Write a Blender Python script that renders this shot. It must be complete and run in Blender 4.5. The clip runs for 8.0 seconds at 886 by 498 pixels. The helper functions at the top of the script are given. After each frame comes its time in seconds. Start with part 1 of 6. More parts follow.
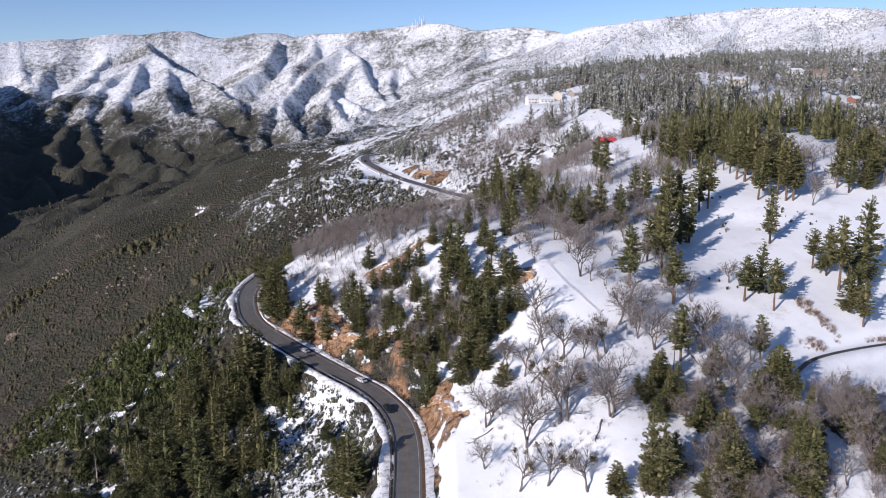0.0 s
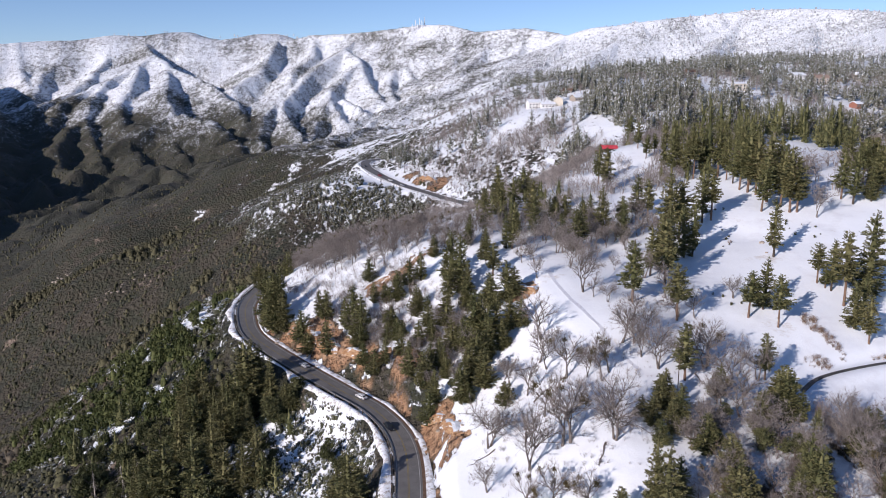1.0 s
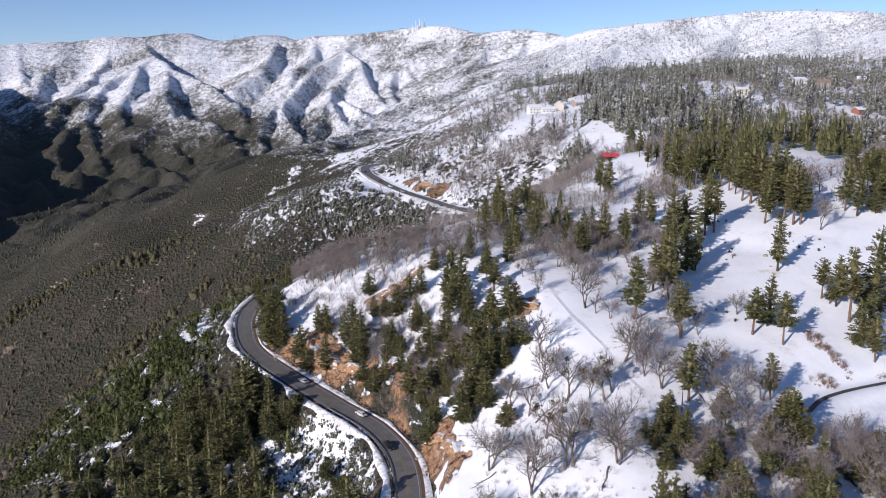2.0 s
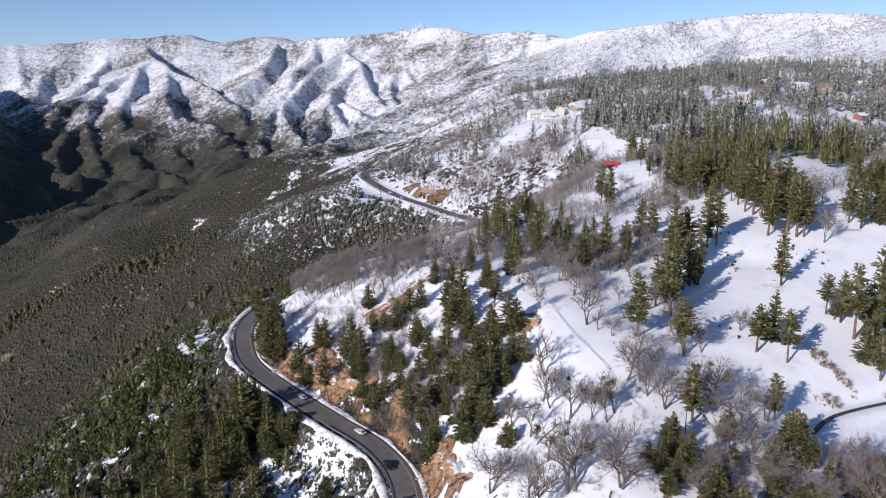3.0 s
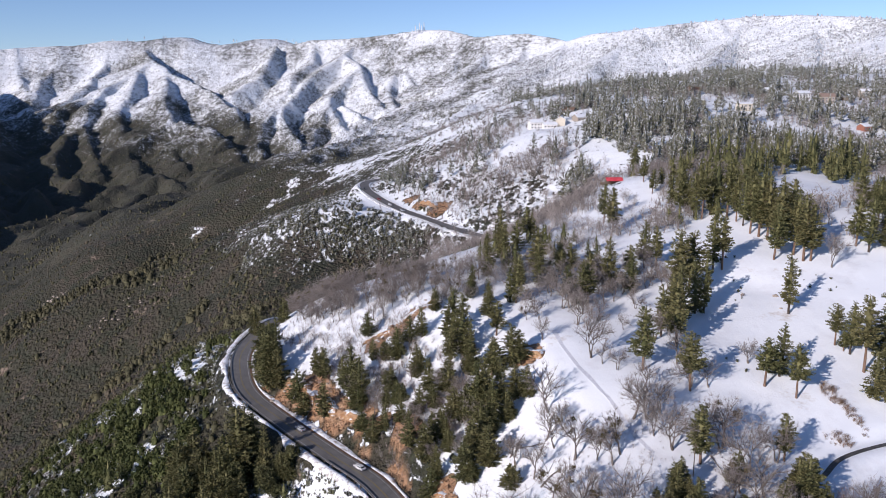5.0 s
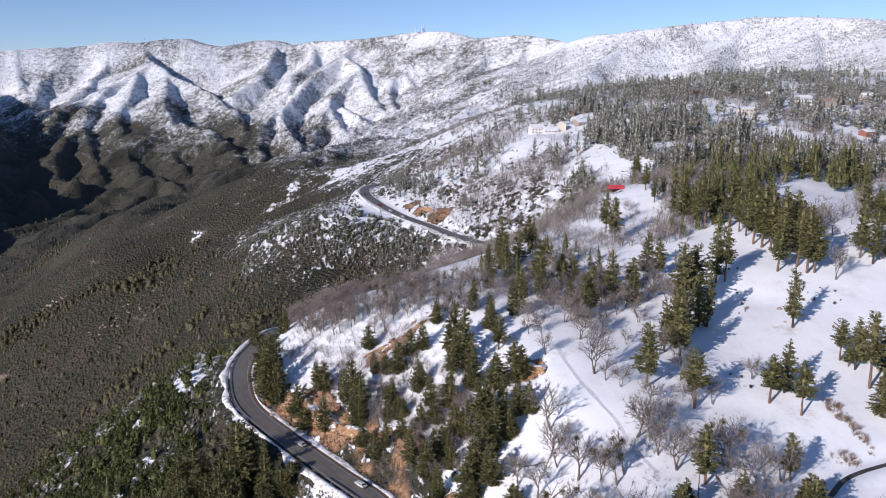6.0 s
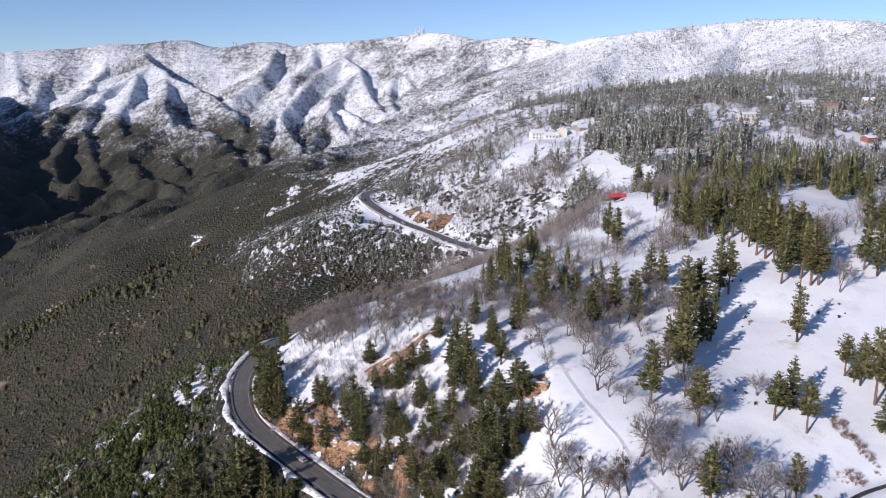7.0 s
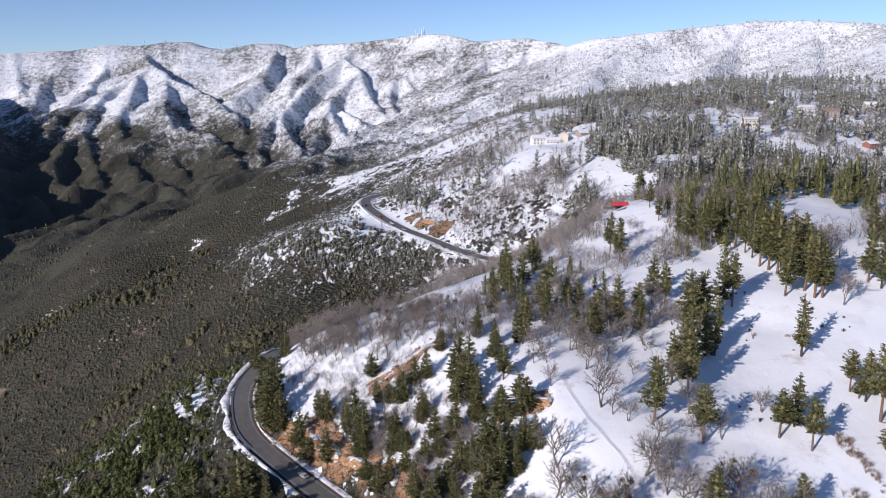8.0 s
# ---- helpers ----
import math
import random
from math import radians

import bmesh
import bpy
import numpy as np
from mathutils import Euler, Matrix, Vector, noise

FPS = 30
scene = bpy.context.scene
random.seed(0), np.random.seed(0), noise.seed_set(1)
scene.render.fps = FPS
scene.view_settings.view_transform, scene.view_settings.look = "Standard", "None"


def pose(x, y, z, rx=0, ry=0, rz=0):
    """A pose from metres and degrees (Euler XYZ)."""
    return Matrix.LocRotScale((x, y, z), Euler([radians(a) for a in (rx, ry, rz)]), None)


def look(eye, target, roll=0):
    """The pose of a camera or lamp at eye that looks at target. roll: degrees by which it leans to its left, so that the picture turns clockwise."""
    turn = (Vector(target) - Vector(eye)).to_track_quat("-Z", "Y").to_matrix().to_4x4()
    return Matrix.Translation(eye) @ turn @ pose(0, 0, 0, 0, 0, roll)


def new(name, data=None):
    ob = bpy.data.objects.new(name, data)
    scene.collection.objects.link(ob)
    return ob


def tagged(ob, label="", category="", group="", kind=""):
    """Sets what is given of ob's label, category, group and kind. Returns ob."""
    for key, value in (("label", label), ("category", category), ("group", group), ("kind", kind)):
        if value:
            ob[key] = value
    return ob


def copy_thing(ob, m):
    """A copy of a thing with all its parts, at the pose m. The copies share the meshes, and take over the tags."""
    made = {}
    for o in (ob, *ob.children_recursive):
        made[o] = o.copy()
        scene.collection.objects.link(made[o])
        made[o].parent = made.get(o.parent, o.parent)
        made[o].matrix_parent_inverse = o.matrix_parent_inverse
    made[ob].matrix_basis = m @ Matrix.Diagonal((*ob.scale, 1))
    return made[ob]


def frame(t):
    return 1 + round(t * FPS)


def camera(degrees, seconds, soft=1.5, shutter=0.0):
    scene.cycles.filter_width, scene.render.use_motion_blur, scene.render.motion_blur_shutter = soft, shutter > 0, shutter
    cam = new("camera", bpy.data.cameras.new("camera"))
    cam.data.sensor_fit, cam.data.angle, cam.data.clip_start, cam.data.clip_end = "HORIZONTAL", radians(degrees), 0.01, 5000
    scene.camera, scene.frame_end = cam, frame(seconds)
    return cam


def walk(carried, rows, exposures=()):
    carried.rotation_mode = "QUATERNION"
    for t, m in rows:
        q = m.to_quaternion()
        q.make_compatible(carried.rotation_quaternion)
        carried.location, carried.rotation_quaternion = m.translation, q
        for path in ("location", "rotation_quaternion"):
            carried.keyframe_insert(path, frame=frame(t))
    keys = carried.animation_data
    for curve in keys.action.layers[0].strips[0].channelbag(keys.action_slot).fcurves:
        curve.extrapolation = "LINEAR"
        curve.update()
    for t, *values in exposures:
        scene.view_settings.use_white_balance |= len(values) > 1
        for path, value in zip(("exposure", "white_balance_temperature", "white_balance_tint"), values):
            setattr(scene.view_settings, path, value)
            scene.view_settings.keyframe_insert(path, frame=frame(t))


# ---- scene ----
cam = camera(60.0, 8.0, 0.6)
METRES, EYE, TILT, LEAN, TURN = 43.0, 100.0, -11.5, 0.0, 0.0
AHEAD = 1.717
ROWS = [
    (0.0, 0.0, 0.0, 0.0, 0.0, 0.0, -0.0),
    (0.5, -0.0051, 0.0163, 0.0616, 0.01, -0.01, 0.0),
    (1.0, -0.0086, 0.0355, 0.123, 0.01, -0.0, -0.0),
    (1.5, -0.0115, 0.056, 0.1853, 0.01, -0.0, -0.01),
    (3.0, -0.0129, 0.1166, 0.3688, 0.02, 0.04, -0.01),
    (3.5, -0.013, 0.1368, 0.429, 0.02, 0.06, 0.0),
    (4.0, -0.0151, 0.1568, 0.4906, 0.0, 0.04, 0.01),
    (4.5, -0.0189, 0.1751, 0.5527, 0.0, 0.04, 0.03),
    (6.0, -0.0384, 0.2216, 0.7265, -0.02, 0.06, 0.06),
    (6.5, -0.0471, 0.2351, 0.7853, -0.02, 0.06, 0.06),
    (7.0, -0.056, 0.2474, 0.8421, -0.03, 0.09, 0.07),
    (7.5, -0.0652, 0.2593, 0.8992, -0.04, 0.09, 0.08),
    (8.0, -0.0739, 0.272, 0.9569, -0.03, 0.12, 0.07),
]
walk(cam, [(t, pose(0, 0, EYE, TILT, LEAN, TURN) @ pose(METRES * x, METRES * AHEAD * y, METRES * z, 90 + pitch, roll, yaw)) for t, x, y, z, yaw, pitch, roll in ROWS],
     [(0.0, -0.08, 6400, 22), (8.0, -0.08, 6400, 22)])

# ---- light ----
SUN_UP, SUN_SIDE = 21.0, -136.0
world = bpy.data.worlds.new("sky")
scene.world = world
world.use_nodes = True
wn = world.node_tree.nodes
sky = wn.new("ShaderNodeTexSky")
sky.sky_type, sky.sun_disc = "NISHITA", False
sky.sun_elevation, sky.sun_rotation = radians(SUN_UP), radians(SUN_SIDE)
sky.altitude, sky.air_density, sky.dust_density, sky.ozone_density = 1600, 0.9, 0.0, 4.0
wn["Background"].inputs["Strength"].default_value = 0.125
world.node_tree.links.new(sky.outputs[0], wn["Background"].inputs["Color"])
sun = new("sun", bpy.data.lights.new("sun", "SUN"))
sun.data.energy, sun.data.angle, sun.data.color = 4.9, radians(0.53), (1.0, 0.95, 0.87)
to_sun = Vector((math.sin(radians(SUN_SIDE)) * math.cos(radians(SUN_UP)), math.cos(radians(SUN_SIDE)) * math.cos(radians(SUN_UP)), math.sin(radians(SUN_UP))))
sun.matrix_world = look(to_sun * 100, (0, 0, 0))

# ---- materials ----
class Nodes:
    """Short hand for building one node material."""

    def __init__(self, name, roughness=0.8, bump=0.0):
        self.mat = bpy.data.materials.new(name)
        self.mat.use_nodes = True
        self.tree = self.mat.node_tree
        self.shader = self.tree.nodes["Principled BSDF"]
        self.shader.inputs["Roughness"].default_value = roughness
        self.shader.inputs["Specular IOR Level"].default_value = 0.25

    def add(self, kind, **values):
        node = self.tree.nodes.new(kind)
        for key, value in values.items():
            node.inputs[key.replace("_", " ")].default_value = value
        return node

    def link(self, a, b):
        self.tree.links.new(a, b)

    def place(self):
        return self.add("ShaderNodeNewGeometry").outputs["Position"]

    def noise(self, size, detail=4.0, rough_=0.55, where=None, stretch=None):
        n = self.add("ShaderNodeTexNoise", Scale=1.0 / size, Detail=detail, Roughness=rough_)
        where = where or self.place()
        if stretch:
            m = self.add("ShaderNodeMapping")
            m.inputs["Scale"].default_value = stretch
            self.link(where, m.inputs["Vector"])
            where = m.outputs[0]
        self.link(where, n.inputs["Vector"])
        return n.outputs["Fac"]

    def math(self, op, a, b=None, clamp=False):
        n = self.add("ShaderNodeMath")
        n.operation, n.use_clamp = op, clamp
        for i, v in enumerate((a, b)):
            if v is None:
                continue
            if isinstance(v, (int, float)):
                n.inputs[i].default_value = v
            else:
                self.link(v, n.inputs[i])
        return n.outputs[0]

    def step(self, v, lo, hi, a=0.0, b=1.0):
        n = self.add("ShaderNodeMapRange")
        n.interpolation_type = "SMOOTHSTEP"
        self.link(v, n.inputs[0])
        for i, x in enumerate((lo, hi, a, b)):
            n.inputs[i + 1].default_value = x
        return n.outputs[0]

    def mix(self, fac, a, b):
        n = self.add("ShaderNodeMix")
        n.data_type = "RGBA"
        for sock, v in ((n.inputs["Factor"], fac), (n.inputs[6], a), (n.inputs[7], b)):
            if isinstance(v, tuple):
                sock.default_value = (*v, 1)
            elif isinstance(v, (int, float)):
                sock.default_value = v
            else:
                self.link(v, sock)
        return n.outputs[2]

    def colour(self, c):
        if isinstance(c, tuple):
            self.shader.inputs["Base Color"].default_value = (*c, 1)
        else:
            self.link(c, self.shader.inputs["Base Color"])
        return self

    def bump(self, height, strength, distance):
        b = self.add("ShaderNodeBump", Strength=strength, Distance=distance)
        self.link(height, b.inputs["Height"])
        self.link(b.outputs[0], self.shader.inputs["Normal"])
        return self

    def value(self, name):
        a = self.add("ShaderNodeAttribute")
        a.attribute_name = name
        return a.outputs["Fac"]

    def chance(self):
        return self.add("ShaderNodeObjectInfo").outputs["Random"]

    def island(self):
        return self.add("ShaderNodeNewGeometry").outputs["Random Per Island"]


SNOW, SCRUB_A, SCRUB_B, SCRUB_C = (0.83, 0.86, 0.88), (0.056, 0.054, 0.035), (0.074, 0.062, 0.045), (0.042, 0.046, 0.028)


def ground_material():
    n = Nodes("snowy ground", 0.75)
    fine = n.noise(4.0, 7, 0.68, stretch=(1, 0.5, 1))
    cell = n.noise(13.0, 3, 0.5, stretch=(1, 0.5, 1))
    patch = n.noise(60.0, 4, 0.55)
    grain = n.noise(1.2, 4, 0.6)
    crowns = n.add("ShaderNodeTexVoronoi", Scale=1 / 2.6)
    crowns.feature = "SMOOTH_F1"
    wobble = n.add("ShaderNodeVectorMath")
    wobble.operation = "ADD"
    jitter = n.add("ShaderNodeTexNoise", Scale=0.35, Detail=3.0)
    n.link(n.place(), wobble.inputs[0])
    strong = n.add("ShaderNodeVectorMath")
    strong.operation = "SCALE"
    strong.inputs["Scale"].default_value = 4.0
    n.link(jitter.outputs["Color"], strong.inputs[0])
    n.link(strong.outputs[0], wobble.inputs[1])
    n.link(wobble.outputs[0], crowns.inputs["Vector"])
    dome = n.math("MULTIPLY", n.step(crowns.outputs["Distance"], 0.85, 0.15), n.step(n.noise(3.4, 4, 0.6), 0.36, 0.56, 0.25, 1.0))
    scrub = n.mix(n.step(patch, 0.40, 0.60), SCRUB_A, SCRUB_B)
    scrub = n.mix(n.step(n.noise(20.0, 5, 0.65), 0.45, 0.60), scrub, SCRUB_C)
    # shade between the drawn shrub crowns, put into the scrub colour
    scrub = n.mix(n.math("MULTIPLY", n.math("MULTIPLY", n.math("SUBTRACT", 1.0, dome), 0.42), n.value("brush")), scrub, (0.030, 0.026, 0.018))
    scrub = n.mix(n.step(n.noise(32.0, 8, 0.78), 0.595, 0.66), scrub, (0.24, 0.185, 0.14))
    scrub = n.mix(n.step(grain, 0.62, 0.85), scrub, (0.15, 0.125, 0.09))
    thick = n.math("MULTIPLY", n.math("SUBTRACT", 1.0, n.value("brush")), n.step(n.noise(45.0, 5, 0.65), 0.35, 0.65, 0.85, 0.45))
    scrub = n.mix(thick, scrub, (0.062, 0.062, 0.047))
    soil = n.mix(n.step(fine, 0.35, 0.65), (0.34, 0.185, 0.098), (0.45, 0.285, 0.172))
    soil = n.mix(n.step(n.noise(2.2, 6, 0.7), 0.48, 0.62), soil, (0.20, 0.115, 0.065))
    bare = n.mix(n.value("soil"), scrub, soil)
    spread = n.math("ADD", n.math("MULTIPLY", n.math("SUBTRACT", fine, 0.5), 2.6), n.math("MULTIPLY", n.math("SUBTRACT", cell, 0.5), 1.3))
    level = n.math("SUBTRACT", n.math("SUBTRACT", n.math("MULTIPLY", n.value("snow"), 1.9), 0.95), spread)
    level = n.math("DIVIDE", level, n.math("ADD", 1.0, n.math("MULTIPLY", n.math("SUBTRACT", 1.0, n.value("brush")), 3.6)))
    distant = n.math("SUBTRACT", 1.0, n.value("brush"))
    mask = n.step(level, -0.09, 0.09)
    dust = n.math("MULTIPLY", n.step(n.value("snow"), 0.34, 0.80), n.math("MULTIPLY", distant, 0.36))
    mask = n.math("MAXIMUM", mask, dust)
    snow = n.mix(n.step(n.noise(9.0, 5, 0.6), 0.5, 0.72), SNOW, (0.76, 0.78, 0.80))
    snow = n.mix(n.step(n.noise(16.0, 6, 0.72), 0.60, 0.74), snow, (0.60, 0.56, 0.51))
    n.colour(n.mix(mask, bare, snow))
    relief = n.math("ADD", n.math("MULTIPLY", fine, n.math("SUBTRACT", 1.06, n.value("snow"))), n.math("MULTIPLY", grain, 0.035))
    relief = n.math("ADD", relief, n.math("MULTIPLY", n.math("MULTIPLY", dome, n.math("SUBTRACT", 1.0, mask)), n.value("brush")))
    relief = n.math("ADD", relief, n.math("MULTIPLY", n.noise(20.0, 6, 0.70), n.math("MULTIPLY", distant, 4.0)))
    n.bump(relief, 1.0, 1.8)
    return n.mat


def asphalt_material():
    n = Nodes("asphalt", 0.7)
    wear = n.noise(3.0, 5, 0.6)
    grit = n.noise(0.12, 2)
    c = n.mix(n.step(wear, 0.35, 0.7), (0.125, 0.12, 0.113), (0.17, 0.165, 0.155))
    n.colour(n.mix(n.step(grit, 0.5, 0.7), c, (0.20, 0.195, 0.185)))
    n.bump(grit, 0.2, 0.02)
    return n.mat


def plain(name, a, b=None, size=0.5, roughness=0.7, metal=0.0):
    n = Nodes(name, roughness)
    n.shader.inputs["Metallic"].default_value = metal
    b = b or tuple(min(1.0, v * 1.35) for v in a)
    n.colour(n.mix(n.step(n.noise(size, 4), 0.35, 0.65), a, b))
    return n.mat


GROUND = ground_material()
ASPHALT = asphalt_material()
WET = plain("wet dark lane", (0.045, 0.045, 0.045), (0.09, 0.088, 0.085), 1.2, 0.45)
YELLOW = plain("worn yellow road paint", (0.30, 0.22, 0.07), (0.19, 0.16, 0.09), 0.4)
WHITE_LINE = plain("worn white road paint", (0.5, 0.5, 0.48), (0.35, 0.35, 0.34), 0.4)

# ---- landform ----
# Lines of the land (x, y, z): crests, road shelves, gullies and flanks of the near mountain.
LAND_ROAD = [(-9.6, 150, -9), (-9.6, 190, -6), (-12.5, 225, -3.2), (-22.2, 244.3, -0.1), (-39, 262.5, 1.5), (-59.6, 284.8, 3.5), (-78.8, 308.3, 5.5),
             (-87.7, 330, 6.9), (-92.1, 352, 8.2), (-90.2, 375, 9.4), (-86, 392, 10), (-80, 408, 7.5), (-66, 427, 5)]
LAND_SPUR = [(-48, 300, 15), (-30, 290, 14), (-36, 332, 32), (-12, 318, 39), (3, 305, 37), (30, 278, 37), (24, 252, 26), (10, 216, 9),
             (27, 227, 20), (17, 186, 5), (45, 185, 17), (30, 160, 2), (-73, 377, 20), (-66, 390, 21), (-58, 400, 22), (-40, 405, 27), (-10, 360, 41)]
LAND_MEADOW = [(40, 250, 34), (47, 263, 36.5), (61, 278, 39), (70, 230, 27), (102, 251, 30.5), (118, 240, 27), (112, 302, 41.5), (131, 298, 42.5),
               (125, 321, 45.5), (123, 341, 53), (175, 340, 56), (160, 280, 40), (114, 223, 20.5), (133, 230, 21.5), (180, 245, 24), (95, 195, 15),
               (70, 180, 12), (120, 170, 8), (60, 325, 45), (240, 330, 55)]
LAND_SLOPE = [(113, 434, 62), (124, 394, 60), (102, 477, 69), (47, 380, 48), (18, 440, 40), (52, 634, 56), (43, 706, 68), (82, 745, 86),
              (113, 743, 88), (153, 688, 92), (159, 590, 83), (170, 560, 80), (299, 625, 82), (283, 732, 100), (352, 785, 112), (471, 872, 118),
              (260, 480, 68), (400, 600, 80), (600, 900, 120), (500, 500, 60), (700, 700, 90)]
LAND_FAR_ROAD = [(40, 535, 24.5), (14, 566, 24.8), (-11.5, 612, 26), (-30, 636, 28.3), (-46, 662, 31), (-60, 689, 34), (-71, 718, 36.7), (-75, 745, 39),
                 (-68, 775, 39), (-52, 805, 38)]
LAND_FLANK = [(-45, 745, 47), (-30, 700, 43), (-12, 665, 40), (-20, 790, 55), (-40, 860, 52), (-55, 940, 48), (-97, 616, 23), (-42, 606, 19), (-71, 585, 3), (-84, 628, 32), (-131, 582, -3), (-204, 604, -39), (-274, 616, -55), (-350, 616, -90),
              (-292, 560, -104), (-252, 606, -59), (-125, 346, -6), (-125, 373, -2), (-142, 322, -26), (-160, 400, -28), (-110, 470, -8),
              (-51, 245, -13), (-72, 235, -22), (-109, 237, -34), (-145, 255, -38), (-45, 200, -22), (-220, 420, -75), (-300, 400, -125)]
LAND_RIM = [(-444, 1000, -72), (-426, 1079, -65), (-527, 974, -124), (-474, 916, -129), (-409, 944, -86), (-326, 973, -62), (-316, 990, -48), (-224, 911, -23), (-204, 1062, 12),
            (-277, 1071, -12), (-130, 1050, 30), (-52, 1050, 52), (32, 1000, 90), (100, 1050, 112), (250, 1080, 130), (500, 1250, 150)]
LAND_STREAM = [(-628, 1061, -153), (-602, 1105, -138), (-579, 1128, -122), (-568, 1154, -99), (-547, 1178, -80), (-499, 1181, -64), (-412, 1175, -46), (-361, 1169, -21), (-302, 1163, -2), (-249, 1156, 14)]
LAND_BEYOND = [(-820, 1150, -250), (-760, 1420, -280), (-500, 1500, -250), (-280, 1420, -170), (-20, 1330, -50), (130, 1350, 60), (300, 1450, 110),
               (700, 1500, 150), (-500, 500, -230), (-500, 150, -230), (-250, 100, -110), (-100, 60, -70), (60, 60, -35), (250, 120, -10),
               (600, 200, 10), (0, -300, -120), (-400, -300, -220), (500, -300, -60), (-900, 700, -260), (1000, 1000, 120)]
CONTROL = np.array(LAND_ROAD + LAND_SPUR + LAND_MEADOW + LAND_SLOPE + LAND_FAR_ROAD + LAND_FLANK + LAND_RIM + LAND_STREAM + LAND_BEYOND, float)


def kernel(d2):
    return d2 * np.log(d2 + 1e-6) * 0.5


def spline_weights(points, smooth):
    n = len(points)
    p = points[:, :2] / 100.0
    d2 = ((p[:, None] - p[None]) ** 2).sum(2)
    a = np.zeros((n + 3, n + 3))
    a[:n, :n] = kernel(d2) + np.eye(n) * smooth
    a[:n, n], a[:n, n + 1:] = 1, p
    a[n, :n], a[n + 1:, :n] = 1, p.T
    return np.linalg.solve(a, np.concatenate([points[:, 2], np.zeros(3)]))


WEIGHTS = spline_weights(CONTROL, 0.004)


def near_land(x, y):
    """The near mountain: a stiff sheet bent over the lines of the land."""
    out = np.empty(len(x))
    p = CONTROL[:, :2] / 100.0
    for i in range(0, len(x), 20000):
        q = np.stack([x[i:i + 20000], y[i:i + 20000]], 1) / 100.0
        d2 = ((q[:, None] - p[None]) ** 2).sum(2)
        out[i:i + 20000] = kernel(d2) @ WEIGHTS[:-3] + WEIGHTS[-3] + q @ WEIGHTS[-2:]
    return out


# Ridges and spurs of the far range: (slope of their sides, crest as x, y, z).
FAR_RIDGES = []


def far_ridge(slope, *crest):
    FAR_RIDGES.append((slope, np.array(crest, float)))


far_ridge(0.6, (-2155, 2796, 300), (-1855, 2948, 295), (-1674, 2998, 292), (-1573, 3051, 300), (-1445, 3104, 307), (-1316, 3170, 333), (-1242, 3213, 343), (-1139, 3245, 352), (-1027, 3254, 346), (-960, 3263, 338), (-824, 3273, 339), (-686, 3285, 344), (-545, 3273, 337), (-424, 3243, 339), (-307, 3224, 346), (-191, 3195, 357), (-99, 3177, 369), (13, 3115, 364), (121, 3037, 332), (204, 2987, 336), (305, 2947, 339), (390, 2798, 312), (415, 2703, 295))
far_ridge(0.46, (415, 2703, 295), (445, 2653, 301), (490, 2594, 312), (541, 2492, 311), (589, 2401, 313), (711, 2414, 329), (817, 2426, 338), (924, 2439, 351), (1016, 2336, 345), (1097, 2168, 325), (1134, 2042, 306), (1267, 1782, 281), (1675, 1573, 256))
far_ridge(0.4, (407, 2649, 279), (348, 2422, 218), (256, 2292, 178), (185, 2215, 153), (101, 2125, 110), (24, 2036, 74), (-49, 1969, 48), (-128, 1870, 10))
far_ridge(0.42, (589, 2398, 300), (494, 2264, 242), (407, 2142, 197), (339, 2000, 149))
far_ridge(0.42, (924, 2437, 341), (801, 2226, 255), (672, 1969, 196), (574, 1757, 160))
far_ridge(0.42, (1040, 2313, 332), (908, 1942, 216), (768, 1656, 165))
far_ridge(0.42, (1124, 2041, 299), (960, 1715, 201), (808, 1451, 159))
far_ridge(0.62, (-1717, 2923, 273), (-1674, 2990, 252), (-1593, 2932, 217), (-1491, 2809, 165), (-1369, 2612, 99), (-1276, 2437, 39))
far_ridge(0.62, (-1341, 3147, 321), (-1299, 3098, 279), (-1268, 2963, 218), (-1259, 2809, 165), (-1266, 2645, 109), (-1269, 2471, 56), (-1260, 2330, 17))
far_ridge(0.62, (-1462, 3091, 296), (-1461, 2987, 235), (-1441, 2831, 169), (-1382, 2655, 109))
far_ridge(0.66, (-1124, 3168, 322), (-1174, 3122, 298), (-1106, 2990, 252), (-998, 2877, 198), (-863, 2767, 156), (-765, 2668, 122), (-685, 2547, 80), (-624, 2415, 33), (-538, 2222, -13), (-469, 2093, -46))
far_ridge(0.55, (-1106, 2990, 252), (-1114, 2868, 202), (-1154, 2725, 151), (-1186, 2594, 109), (-1198, 2463, 66), (-1182, 2353, 28), (-1139, 2232, -14), (-1100, 2090, -58))
far_ridge(0.5, (-998, 2877, 198), (-920, 2618, 127), (-834, 2387, 44), (-732, 2323, 30), (-623, 2214, -3), (-519, 2062, -47))
far_ridge(0.55, (-1114, 2868, 202), (-1033, 2618, 127), (-1014, 2462, 65), (-947, 2286, 2), (-826, 2113, -47), (-771, 1984, -79))
far_ridge(0.7, (-1154, 2725, 151), (-1118, 2529, 91), (-1091, 2364, 32), (-988, 2178, -27), (-870, 1995, -77))
far_ridge(0.7, (-873, 2474, 73), (-840, 2308, 6), (-731, 2146, -34), (-645, 2006, -72), (-600, 1931, -91))
far_ridge(0.7, (-1083, 2354, 33), (-1076, 2225, 0), (-1053, 2105, -36), (-983, 1986, -72), (-887, 1901, -85))
far_ridge(0.66, (-660, 3176, 310), (-658, 3075, 265), (-662, 2864, 182), (-703, 2744, 144), (-724, 2689, 124))
far_ridge(0.66, (-518, 3250, 324), (-504, 3041, 248), (-540, 2853, 180), (-539, 2710, 128))
